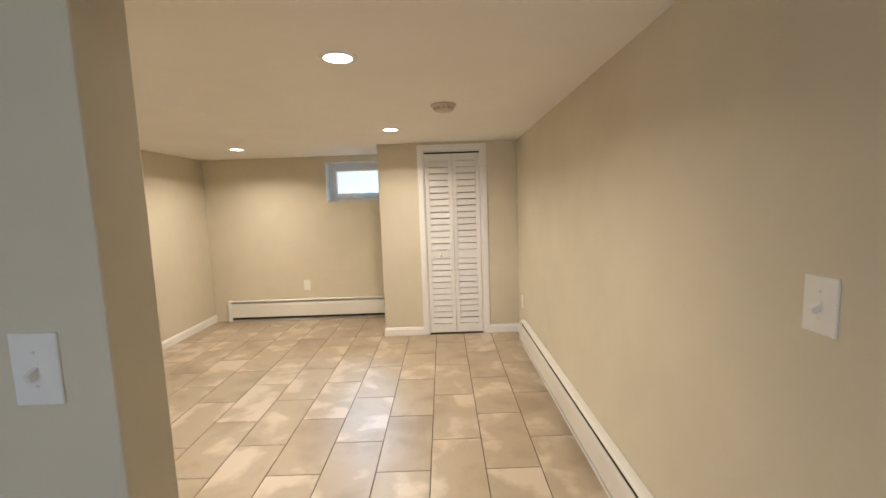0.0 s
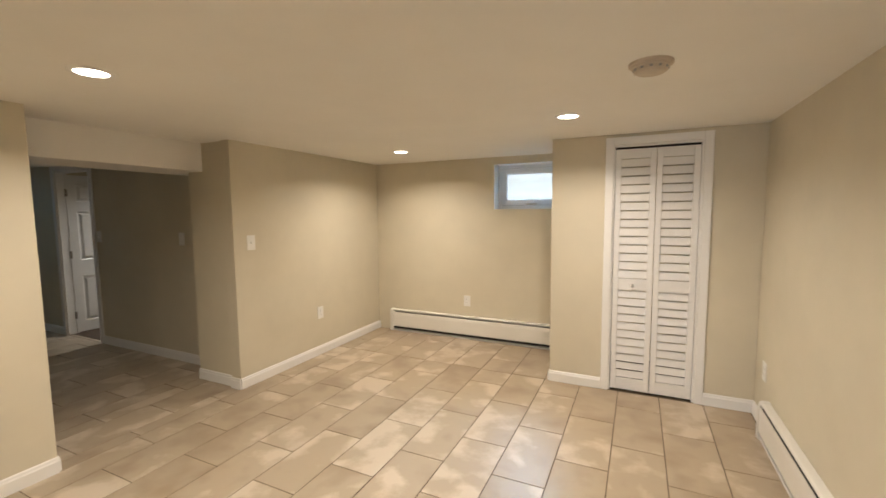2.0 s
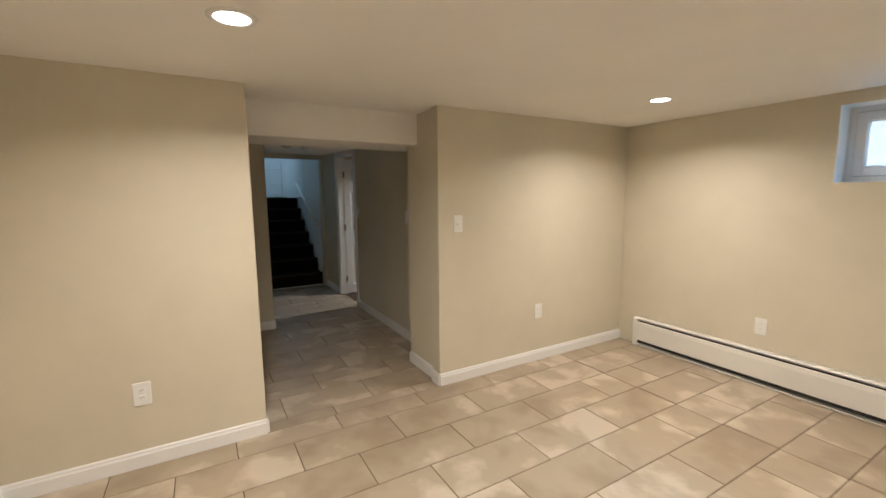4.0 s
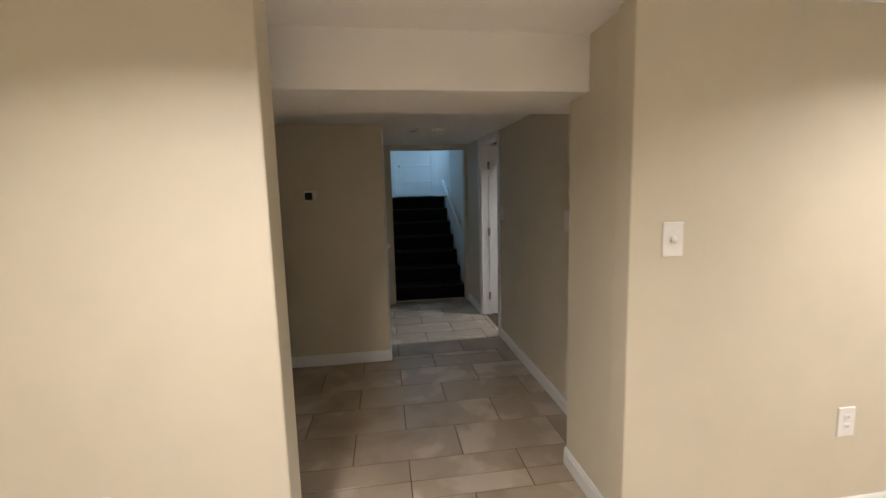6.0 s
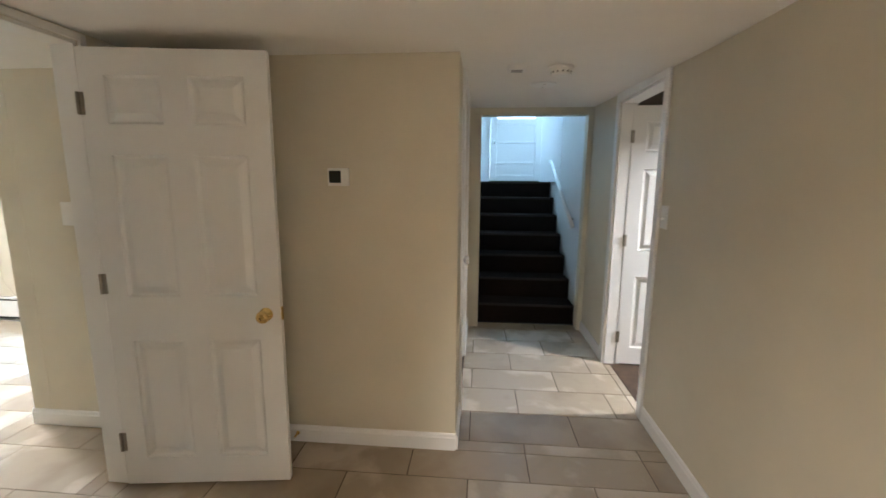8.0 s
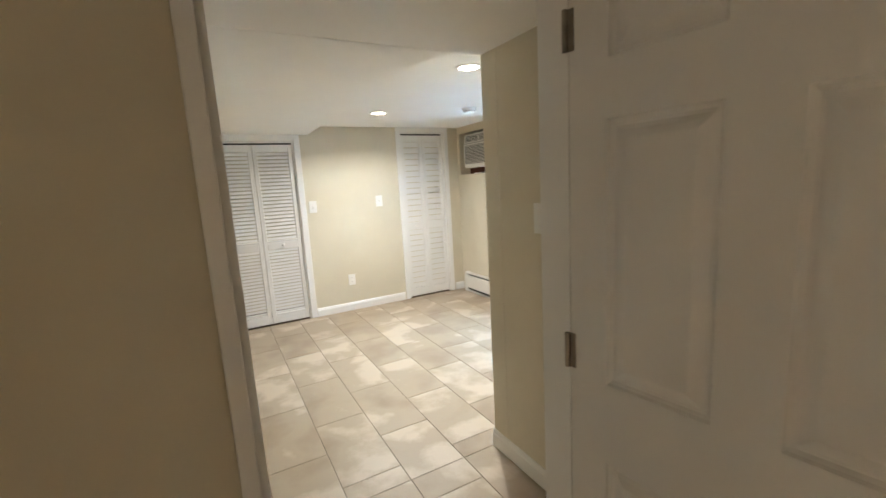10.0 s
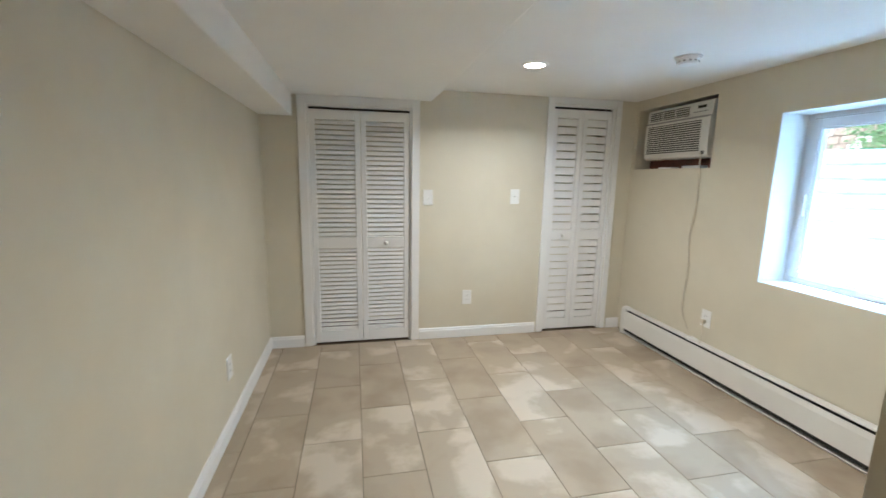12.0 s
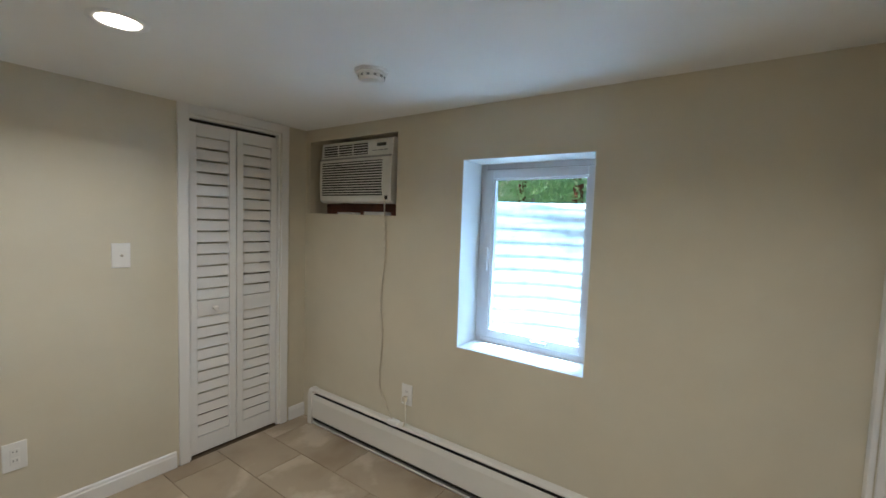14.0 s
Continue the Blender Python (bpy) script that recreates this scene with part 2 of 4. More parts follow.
structure("wall_opening_north", boxes((XL - 0.11, XL, 3.38, YA, 0, 2.4)), M_WALL, WALL + " ending at a wide opening", "wall", 0.006)
structure("wall_stub", boxes((-3.365, XL - 0.11, 3.405, YH + 0.25, 0, 2.4)), M_WALL, WALL + " thickened beside the opening", "wall", 0.005)
structure("wall_entry", boxes((XL - 0.16, -0.335, 0.797, 0.93, 0, 2.4)), M_WALL, WALL + " with a light switch on its end", "wall", 0.006)
structure("wall_start_room", boxes((-2.6, XR, -2.4, -2.28, 0, 0.9), (-2.6, -1.2, -2.4, -2.28, 0.9, 2.4), (0.2, XR, -2.4, -2.28, 0.9, 2.4),
                                   (-1.2, 0.2, -2.4, -2.28, 1.9, 2.4), (-2.72, -2.6, -2.4, 0.797, 0, 2.4)), M_WALL, WALL, "wall")
structure("wall_hall_north", boxes((-5.455, -3.365, YH, YH + T, 0, 2.4), (XS, -6.225, YH, YH + T, 0, 2.4),
                                   (-6.225, -5.455, YH, YH + T, 2.035, 2.4)), M_WALL, WALL + " around an open door", "wall")
structure("wall_hall_south", boxes((-5.13, -4.605, YD - 0.11, YD, 0, 2.4), (-3.83, XL - 0.16, YD - 0.11, YD, 0, 2.4),
                                   (-4.605, -3.83, YD - 0.11, YD, 2.005, 2.4)), M_WALL, WALL + " around the bedroom doorway", "wall")
structure("wall_thermostat", boxes((XT - T, XT, YD, YK, 0, 2.4)), M_WALL, WALL + " with a thermostat", "wall", 0.004)
structure("wall_corridor", boxes((-5.40, XT - T, YK - T, YK, 0, 2.4), (XS, -6.24, YK - T, YK, 0, 2.4), (-6.24, -5.40, YK - T, YK, 2.035, 2.4)),
          M_WALL, WALL + " around a closed door", "wall")
structure("wall_stair_opening", boxes((XS - T, XS, 2.3, 2.61, 0, 2.4), (XS - T, XS, 3.585, YH + T, 0, 2.4), (XS - T, XS, 2.61, 3.585, 2.06, 2.4), (XS - T, XS, 2.3, 4.12, 2.4, 3.8)),
          M_WALL, WALL + " framing the stairs", "wall")
structure("wall_bedroom_east", boxes((XB, XB + T, YB - 0.6, 0.009, 0, 2.4), (XB, XB + T, 0.009, 0.80, 2.04, 2.4), (XB + 0.5, XB + 0.6, -0.2, YD, 0, 2.4), (XB + T, XB + 0.5, -0.2, -0.1, 0, 2.4)),
          M_WALL, WALL + " of the bedroom", "wall")
structure("wall_bedroom_closets", boxes((-3.83, XB, YB - T, YB, 0, 2.4), (-5.87, -4.645, YB - T, YB, 0, 2.4), (XW, -6.465, YB - T, YB, 0, 2.4),
                                        (-4.645, -3.83, YB - T, YB, 1.945, 2.4), (-6.465, -5.87, YB - T, YB, 2.045, 2.4), (-7.0, XB + T, YB - 0.72, YB - 0.6, 0, 2.4)),
          M_WALL, WALL + " between two louvered closets", "wall")
structure("wall_window", boxes((XW - 0.30, XW, -3.7, -2.963, 0, 2.4), (XW - 0.30, XW, -2.963, -2.13, 0, 1.51), (XW - 0.30, XW, -2.963, -2.13, 2.015, 2.4),
                               (XW - 0.30, XW, -2.13, -1.657, 0, 2.4), (XW - 0.30, XW, -1.657, -0.958, 0, 0.793), (XW - 0.30, XW, -1.657, -0.958, 1.822, 2.4),
                               (XW - 0.30, XW, -0.958, 0.8, 0, 2.4)), M_WALL, WALL + " with a deep window and an air conditioner niche", "wall")
structure("wall_bedroom_north", boxes((XW, -6.615, YN, YN + T, 0, 2.4), (-6.17, XE, YN, YN + T, 0, 2.4), (-6.615, -6.17, YN, YN + T, 2.045, 2.4),
                                      (XE - T, XE, YN + T, YD - 0.11, 0, 2.4), (XW, XE - T, 0.68, 0.8, 0, 2.4)), M_WALL, WALL + " beside the entry", "wall", 0.004)
structure("wall_side_room", boxes((-8.0, -4.2, 6.6, 6.72, 0, 2.4), (-4.2, -4.08, YH + T, 6.6, 0, 2.4), (-7.12, -7.0, YH + T, 6.6, 0, 2.4)), M_WALL, WALL, "wall")
# stairwell shell
structure("wall_stairwell", boxes((-10.0, XS - T, 2.38, 2.50, 0, 3.7), (-10.0, XS - T, 3.60, 3.70, 0, 1.45), (-8.3, XS - T, 3.60, 3.70, 1.45, 3.7),
                                  (-10.0, -8.3, 4.0, 4.12, 1.2, 2.0), (-8.85, -8.3, 4.0, 4.12, 2.0, 3.0), (-10.0, -9.6, 4.0, 4.12, 2.0, 3.0), (-10.0, -8.3, 4.0, 4.12, 3.0, 3.7), (-8.3, -8.2, 3.7, 4.12, 1.2, 3.7),
                                  (-9.95, -9.83, 2.38, 2.757, 1.2, 3.7), (-9.95, -9.83, 3.563, 4.12, 1.2, 3.7), (-9.95, -9.83, 2.757, 3.563, 3.445, 3.7)),
          M_REVEAL, "white painted stairwell wall", "wall")
structure("ledge", boxes((-9.83, -8.3, 3.60, 4.0, 1.40, 1.455)), M_REVEAL, "white painted ledge beside the stairs", "ledge", 0.004)

# ---- ceilings ----
def sheet(name, x0, x1, y0, y1, z, label, mat=M_CEIL):
    return structure(name, boxes((x0, x1, y0, y1, z, z + 0.1)), mat, label, "ceiling")


sheet("ceiling_first_room", -3.2, XR, 0.93, YA, CZ, "low white painted ceiling with recessed lights")
sheet("ceiling_start_room", -2.72, XR, -2.4, 0.93, CZ + 0.001, "low white painted ceiling")
structure("beam", boxes((-3.67, -3.175, YD, YH, 1.872, 2.3)), M_CEIL, "boxed drywall beam across the hall", "beam", 0.006)
bm = bmesh.new()
sec = [(-3.67, 2.035), (-4.9, 2.045), (-7.1, 2.13), (-7.1, 2.3), (-3.67, 2.3)]
va = [bm.verts.new((x, YD, z)) for x, z in sec]
vb = [bm.verts.new((x, YH, z)) for x, z in sec]
for i in range(5):
    bm.faces.new((va[i], va[(i + 1) % 5], vb[(i + 1) % 5], vb[i]))
bm.faces.new(va), bm.faces.new(vb)
structure("ceiling_hall", bm, M_CEIL, "white painted hall ceiling", "ceiling")
sheet("ceiling_bedroom", XW, -4.86, YB, YN, 2.10, "white painted bedroom ceiling")
bm = bmesh.new()
sec = [(-3.73, 2.01), (-4.80, 2.01), (-4.90, 2.098), (-4.90, 2.3), (-3.73, 2.3)]
va = [bm.verts.new((x, YB, z)) for x, z in sec]
vb = [bm.verts.new((x, YN, z)) for x, z in sec]
for i in range(5):
    bm.faces.new((va[i], va[(i + 1) % 5], vb[(i + 1) % 5], vb[i]))
bm.faces.new(va), bm.faces.new(vb)
structure("ceiling_dropped", bm, M_CEIL, "dropped drywall ceiling with a sloped edge", "ceiling")
sheet("ceiling_bedroom_entry", XE, XB + 0.6, YN, YD - 0.11, 2.011, "dropped drywall ceiling over the entry")
structure("soffit", boxes((-3.73, XB, YB, YD - 0.11, 1.85, 2.3)), M_CEIL, "boxed drywall soffit along the wall", "soffit", 0.006)
# Coloured dark in place of the shade above the open door.
sheet("ceiling_side_room", -7.12, -4.08, YH + T, 6.72, 2.13, "side room ceiling with the room's shade in its dark colour", M_SHADED_CEIL)
sheet("ceiling_stairwell", -10.0, XS - T, 2.38, 4.12, 3.7, "white painted stairwell ceiling")
sheet("ceiling_closets", -7.0, XB + T, YB - 0.72, YB, 2.2, "closet ceiling")
sheet("ceiling_closet_north", XW, XE, YN, 0.8, 2.2, "closet ceiling")
sheet("ceiling_closet_east", XA, XR, YC, YA, 2.2, "closet ceiling")

# ---- floor slab under the tiles ----
structure("floor", boxes((-7.1, 1.2, -3.7, 5.8, -0.12, -0.003)), M_GROUT, "brown grouted slab under cloudy beige tiles", "floor")
structure("floor_side_room", boxes((-7.0, -4.2, YH + 0.05, 6.6, -0.002, 0.002)), M_BROWNFLOOR, "dark brown wooden floor", "floor")
structure("floor_start_room", boxes((-2.6, XR, -2.28, 0.5, -0.002, 0.001)), M_TILE, "beige tiled floor", "floor")

# ---- baseboards ----
BASE = [(0, 0), (0.014, 0), (0.014, 0.070), (0.010, 0.078), (0.009, 0.088), (0.004, 0.095), (0, 0.095)]


def baseboard(p0, p1, inward):
    bm = bmesh.new()
    sweep(bm, BASE, (*p0, 0.0015), (*p1, 0.0015), (*inward, 0))
    tagged(finish("baseboard", bm, M_TRIM), "white painted wooden baseboard along the wall", "baseboard", "baseboards", "structure")


for p0, p1, n in (((XL, 0.93), (XL, 2.131), (1, 0)), ((XL, 3.38), (XL, YA), (1, 0)), ((XL - 0.16, 2.131), (XL, 2.131), (0, 1)),
                  ((XL - 0.11, 3.38), (XL, 3.38), (0, -1)), ((-3.365, 3.405), (XL - 0.11, 3.405), (0, -1)),
                  ((XA, YC), (-0.01, YC), (0, -1)), ((0.735, YC), (XR, YC), (0, -1)), ((XA, YC), (XA, YA - 0.07), (-1, 0)),
                  ((XR, 4.27), (XR, YC), (-1, 0)), ((-5.39, YH), (-3.365, YH), (0, -1)), ((XS, YH), (-6.29, YH), (0, -1)),
                  ((XT, YD), (XT, YK), (1, 0)), ((XT, YK), (-5.33, YK), (0, 1)), ((-6.31, YK), (XS, YK), (0, 1)), ((XE, YN), (XE, 0.84), (1, 0)),
                  ((-3.76, YD), (XL - 0.16, YD), (0, 1)), ((XL - 0.16, YD), (XL - 0.16, 2.131), (-1, 0)),
                  ((XB, YB), (XB, -0.076), (-1, 0)), ((-3.76, YB), (XB, YB), (0, 1)), ((-5.80, YB), (-4.715, YB), (0, 1)),
                  ((XW, YB), (-6.54, YB), (0, 1)), ((XL, 0.93), (-0.335, 0.93), (0, 1)), ((-0.335, 0.797), (-0.335, 0.93), (1, 0)),
                  ((-6.11, YN), (XE, YN), (0, -1))):
    baseboard(p0, p1, n)


# ---- door and closet casings ----
def casing(x0, x1, y, z, face, w=0.06, lit="white painted wooden casing around a closet"):
    """Casing on a wall that runs along x; face: +1 or -1, the way that it stands proud."""
    d = 0.016 * face
    tagged(finish("trim", boxes((x0 - w, x0, y, y + d, 0.002, z + w), (x1, x1 + w, y, y + d, 0.002, z + w), (x0, x1, y, y + d, z, z + w)), M_TRIM, 0.003),
           lit, "door casing", "door casings", "structure")


def jamb_lining(x0, x1, ya, yb, z, t=0.014):
    tagged(finish("trim", boxes((x0, x0 + t, ya, yb, 0.002, z), (x1 - t, x1, ya, yb, 0.002, z), (x0 + t, x1 - t, ya, yb, z - t, z)), M_TRIM),
           "white painted wooden jamb lining", "door jamb", "door jambs", "structure")


casing(0.052, 0.675, YC, 2.025, -1, 0.06)
casing(-4.645, -3.83, YB, 1.945, 1, 0.065)
casing(-6.465, -5.87, YB, 2.045, 1, 0.055)
casing(-6.615, -6.17, YN, 2.045, -1, 0.048)
for args in ((0.05, 0.675, YC + 0.003, YC + T, 2.025), (-4.645, -3.83, YB - T, YB - 0.003, 1.945), (-6.465, -5.87, YB - T, YB - 0.003, 2.045), (-6.615, -6.17, YN + 0.003, YN + T, 2.045),
             (-6.225, -5.455, YH + 0.003, YH + T - 0.003, 2.035), (-4.605, -3.83, YD - 0.107, YD - 0.003, 2.005), (-6.24, -5.40, YK - T, YK - 0.003, 2.035)):
    jamb_lining(*args)
casing(-6.225, -5.455, YH, 2.035, -1, 0.062, "white painted wooden casing around an open door")
casing(-6.24, -5.40, YK, 2.035, 1, 0.062, "white painted wooden casing around a closed door")
casing(-4.605, -3.83, YD, 2.005, 1, 0.03, "white painted wooden casing around the bedroom doorway")
bm = bmesh.new()
for k, (a, b, d) in enumerate(((0, 0.02, 0.020), (0.02, 0.045, 0.012), (0.045, 0.065, 0.017), (0.065, 0.085, 0.010))):
    box(bm, XB - d, XB, -0.076 + a, -0.076 + b, 0.002, 1.849)
tagged(finish("trim", bm, M_TRIM), "white fluted wooden casing of a side doorway", "door casing", "door casings", "structure")


# ---- louvered bifold doors ----
def bifold(x0, x1, y, z0, z1, face, slats, knob_leaf, label, group="louvered closets", mid=0.43):
    """Two hinged leaves in an opening along x. slats: (upper, lower) per leaf."""
    e = thing("bifold_door", pose((x0 + x1) / 2, y, z0), label, "closet door", group)
    w = (x1 - x0 - 0.010) / 2
    th = 0.028
    for i in range(2):
        a = x0 + 0.003 + i * (w + 0.004) - (x0 + x1) / 2
        h = z1 - z0
        st, top, bot = 0.042, 0.075, 0.10
        zm0, zm1 = h * mid - 0.01, h * mid + 0.085
        leaf = part("leaf_frame", boxes((a, a + st, 0, th, 0, h), (a + w - st, a + w, 0, th, 0, h), (a + st, a + w - st, 0.001, th - 0.001, h - top, h),
                                        (a + st, a + w - st, 0.001, th - 0.001, 0, bot), (a + st, a + w - st, 0.001, th - 0.001, zm0, zm1)), M_DOOR, e, "", 0.002)
        for (s0, s1), n in (((zm1, h - top), slats[0]), ((bot, zm0), slats[1])):
            pitch = (s1 - s0) / n
            bm = bmesh.new()
            m = Matrix.Translation((0, th / 2, 0)) @ Matrix.Rotation(radians(-8 if pitch > 0.045 else -16), 4, "X")
            box(bm, -(w / 2 - st), w / 2 - st, -0.0032, 0.0032, -pitch * (0.43 if pitch > 0.045 else 0.38), pitch * (0.43 if pitch > 0.045 else 0.38), m)
            bmesh.ops.recalc_face_normals(bm, faces=bm.faces)
            me = bpy.data.meshes.new("slat")
            bm.to_mesh(me)
            bm.free()
            me.materials.append(M_DOOR)
            for k in range(n):
                s = new("slat", me)
                s.parent = leaf
                s.location = (a + w / 2, 0, s0 + (k + 0.5) * pitch)
        if i == knob_leaf:
            bm = bmesh.new()
            lathe(bm, (a + w / 2, 0, zm0 + 0.045), (0, -1, 0), [(0, 0.008), (0.012, 0.007), (0.016, 0.014), (0.026, 0.016), (0.030, 0.010)], 16)
            part("knob", bm, M_PLATE, leaf, "small white round knob", 0, True)
    if face > 0:
        e.matrix_world = pose((x0 + x1) / 2, y, z0, 0, 0, 180)
    return e


bifold(0.064, 0.661, YC + 0.020, 0.014, 1.992, -1, (14, 11), 0, "closed white louvered wooden bifold closet door with wide slats")
bifold(-4.631, -3.844, YB - 0.020, 0.014, 1.912, 1, (24, 20), 1, "closed white bifold closet door with many narrow louvers")
bifold(-6.451, -5.884, YB - 0.020, 0.014, 2.010, 1, (14, 11), 0, "closed white louvered bifold closet door beside the window wall")
bifold(-6.601, -6.184, YN + 0.020, 0.014, 2.010, -1, (14, 11), 0, "closed white louvered bifold closet door beside the bedroom entry")
for x0, x1, y, z in ((0.064, 0.661, YC + 0.055, 2.012), (-4.631, -3.844, YB - 0.055, 1.932), (-6.451, -5.884, YB - 0.055, 2.032), (-6.601, -6.184, YN + 0.055, 2.032)):
    tagged(finish("bifold_track", boxes((x0, x1, y - 0.012, y + 0.012, z - 0.018, z - 0.001)), M_DARK), "dark metal sliding track above a bifold door", "door track", "door tracks", "structure")


# ---- six-panel doors ----
def panel_door(name, at, w, h, label, knob_mat, knob_label, knob_side=1, hinges=True, knob_z=0.84):
    """Origin at the hinge's foot; the leaf runs along +x, its faces look along -y and +y."""
    e = thing(name, at, label, "door")
    th = 0.035
    st, mul = 0.098, 0.112
    rows_z = [(0.135, 0.715), (0.92, 1.535), (1.66, h - 0.105)]
    bm = boxes((0, st, 0, th, 0, h), (w - st, w, 0, th, 0, h), (w / 2 - mul / 2, w / 2 + mul / 2, 0, th, 0.001, h - 0.001))
    zs = [0] + [v for r in rows_z for v in r] + [h]
    for i in range(0, len(zs), 2):
        for xa, xb in ((st, w / 2 - mul / 2), (w / 2 + mul / 2, w - st)):
            box(bm, xa, xb, 0, th, zs[i], zs[i + 1])
    leaf = part("leaf", bm, M_DOOR, e)
    for z0, z1 in rows_z:
        for xa, xb in ((st, w / 2 - mul / 2), (w / 2 + mul / 2, w - st)):
            bm = bmesh.new()
            for sgn, face in ((1, 0.0), (-1, th)):
                loops = []
                for inset, depth in ((0.0, 0.0), (0.004, 0.008), (0.011, 0.0135), (0.018, 0.0135), (0.028, 0.010), (0.044, 0.002), (0.048, 0.0015)):
                    loops.append([bm.verts.new((x, face + depth * sgn, z)) for x, z in
                                  ((xa + inset, z0 + inset), (xb - inset, z0 + inset), (xb - inset, z1 - inset), (xa + inset, z1 - inset))])
                for p, q in zip(loops, loops[1:]):
                    for i in range(4):
                        bm.faces.new((p[i], p[(i + 1) % 4], q[(i + 1) % 4], q[i]))
                bm.faces.new(loops[-1])
            part("panel", bm, M_DOOR, leaf)
    for sgn, y in ((-1, 0.0), (1, th)):
        bm = bmesh.new()
        lathe(bm, (w - 0.065, y, knob_z), (0, sgn, 0), [(0, 0.031), (0.005, 0.031), (0.009, 0.014), (0.026, 0.012), (0.032, 0.024), (0.044, 0.029), (0.056, 0.025), (0.062, 0.012)], 20)
        part("knob", bm, knob_mat, leaf, knob_label, 0, True)
    part("latch", boxes((w - 0.0005, w + 0.004, 0.008, th - 0.008, knob_z - 0.03, knob_z + 0.03)), knob_mat, leaf)
    if hinges:
        for z in (0.22, h / 2, h - 0.22):
            bm = boxes((-0.002, 0.014, -0.003, 0.0, z - 0.045, z + 0.045))
            cyl(bm, (-0.006, -0.006, z - 0.045), (-0.006, -0.006, z + 0.045), 0.007, seg=10)
            part("hinge", bm, M_HINGE, e, "tarnished steel hinge")
    return e


ang = math.degrees(math.atan2(1.717 - 0.965, -4.668 + 4.568))
d = panel_door("door_bedroom", pose(-4.572, 0.968, 0.014, 0, 0, ang), 0.757, 1.96, "white six-panel door standing open with a brass knob", M_BRASS, "polished brass knob", knob_z=0.835)
d = panel_door("door_side_room", pose(-6.205, YH + 0.09, 0.014, 0, 0, 86), 0.73, 1.99, "white six-panel door standing open into the side room", M_CHROME, "satin chrome knob", knob_z=0.95)
d = panel_door("door_corridor", pose(-6.222, YK - 0.012, 0.014, 0, 0, 0) @ pose(0, -0.035, 0), 0.804, 2.0, "closed white six-panel door in the corridor", M_CHROME, "satin chrome knob", knob_z=0.95)


# ---- baseboard heaters ----
def heater(at, length, label, tall=1.25):
    """Origin at one end on the wall's foot; runs along +x, stands proud along -y."""
    e = thing("baseboard_heater", at, label, "baseboard heater", "baseboard heaters")
    bm = bmesh.new()
    sweep(bm, [(0.004, 0.0), (0.010, 0.0), (0.010, 0.195), (0.004, 0.195)], (0, 0, 0.006), (length, 0, 0.006), (0, -1, 0), tall)
    part("back_plate", bm, M_HEAT, e)
    bm = bmesh.new()
    sweep(bm, [(0.010, 0.178), (0.012, 0.198), (0.046, 0.197), (0.058, 0.192), (0.056, 0.186), (0.044, 0.191), (0.016, 0.190)], (0, 0, 0.006), (length, 0, 0.006), (0, -1, 0), tall)
    part("hood", bm, M_HEAT, e)
    bm = bmesh.new()
    sweep(bm, [(0.056, 0.048), (0.064, 0.042), (0.066, 0.148), (0.061, 0.175), (0.057, 0.174), (0.060, 0.146)], (0.03, 0, 0.006), (length - 0.03, 0, 0.006), (0, -1, 0), tall)
    part("front_panel", bm, M_HEAT, e)
    bm = bmesh.new()
    sweep(bm, [(0.012, 0.02), (0.05, 0.02), (0.05, 0.17), (0.012, 0.17)], (0.04, 0, 0.006), (length - 0.04, 0, 0.006), (0, -1, 0), tall)
    part("fin_element", bm, M_DARK, e, "dark finned heating element")
    bm = bmesh.new()
    sweep(bm, [(0.012, 0.0), (0.052, 0.0), (0.060, 0.010), (0.052, 0.012)], (0.02, 0, 0.004), (length - 0.02, 0, 0.004), (0, -1, 0), tall)
    part("bottom_rail", bm, M_HEAT, e)
    for x in (0, length - 0.045):
        bm = bmesh.new()
        sweep(bm, [(0.003, 0.0), (0.068, 0.0), (0.070, 0.160), (0.062, 0.190), (0.045, 0.202), (0.003, 0.202)], (x, 0, 0.004), (x + 0.045, 0, 0.004), (0, -1, 0), tall)
        part("end_cap", bm, M_HEAT, e, "", 0.004)
    return e


heater(pose(-2.60, YA, 0), 2.60 + XA - 0.015, "long off-white metal baseboard heater in the alcove", 1.38)
heater(pose(XR, 4.26, 0, 0, 0, -90), 3.0, "long off-white metal baseboard heater along the wall")
heater(pose(XW, -2.87, 0, 0, 0, 90), 2.35, "long off-white metal baseboard heater below the bedroom window")


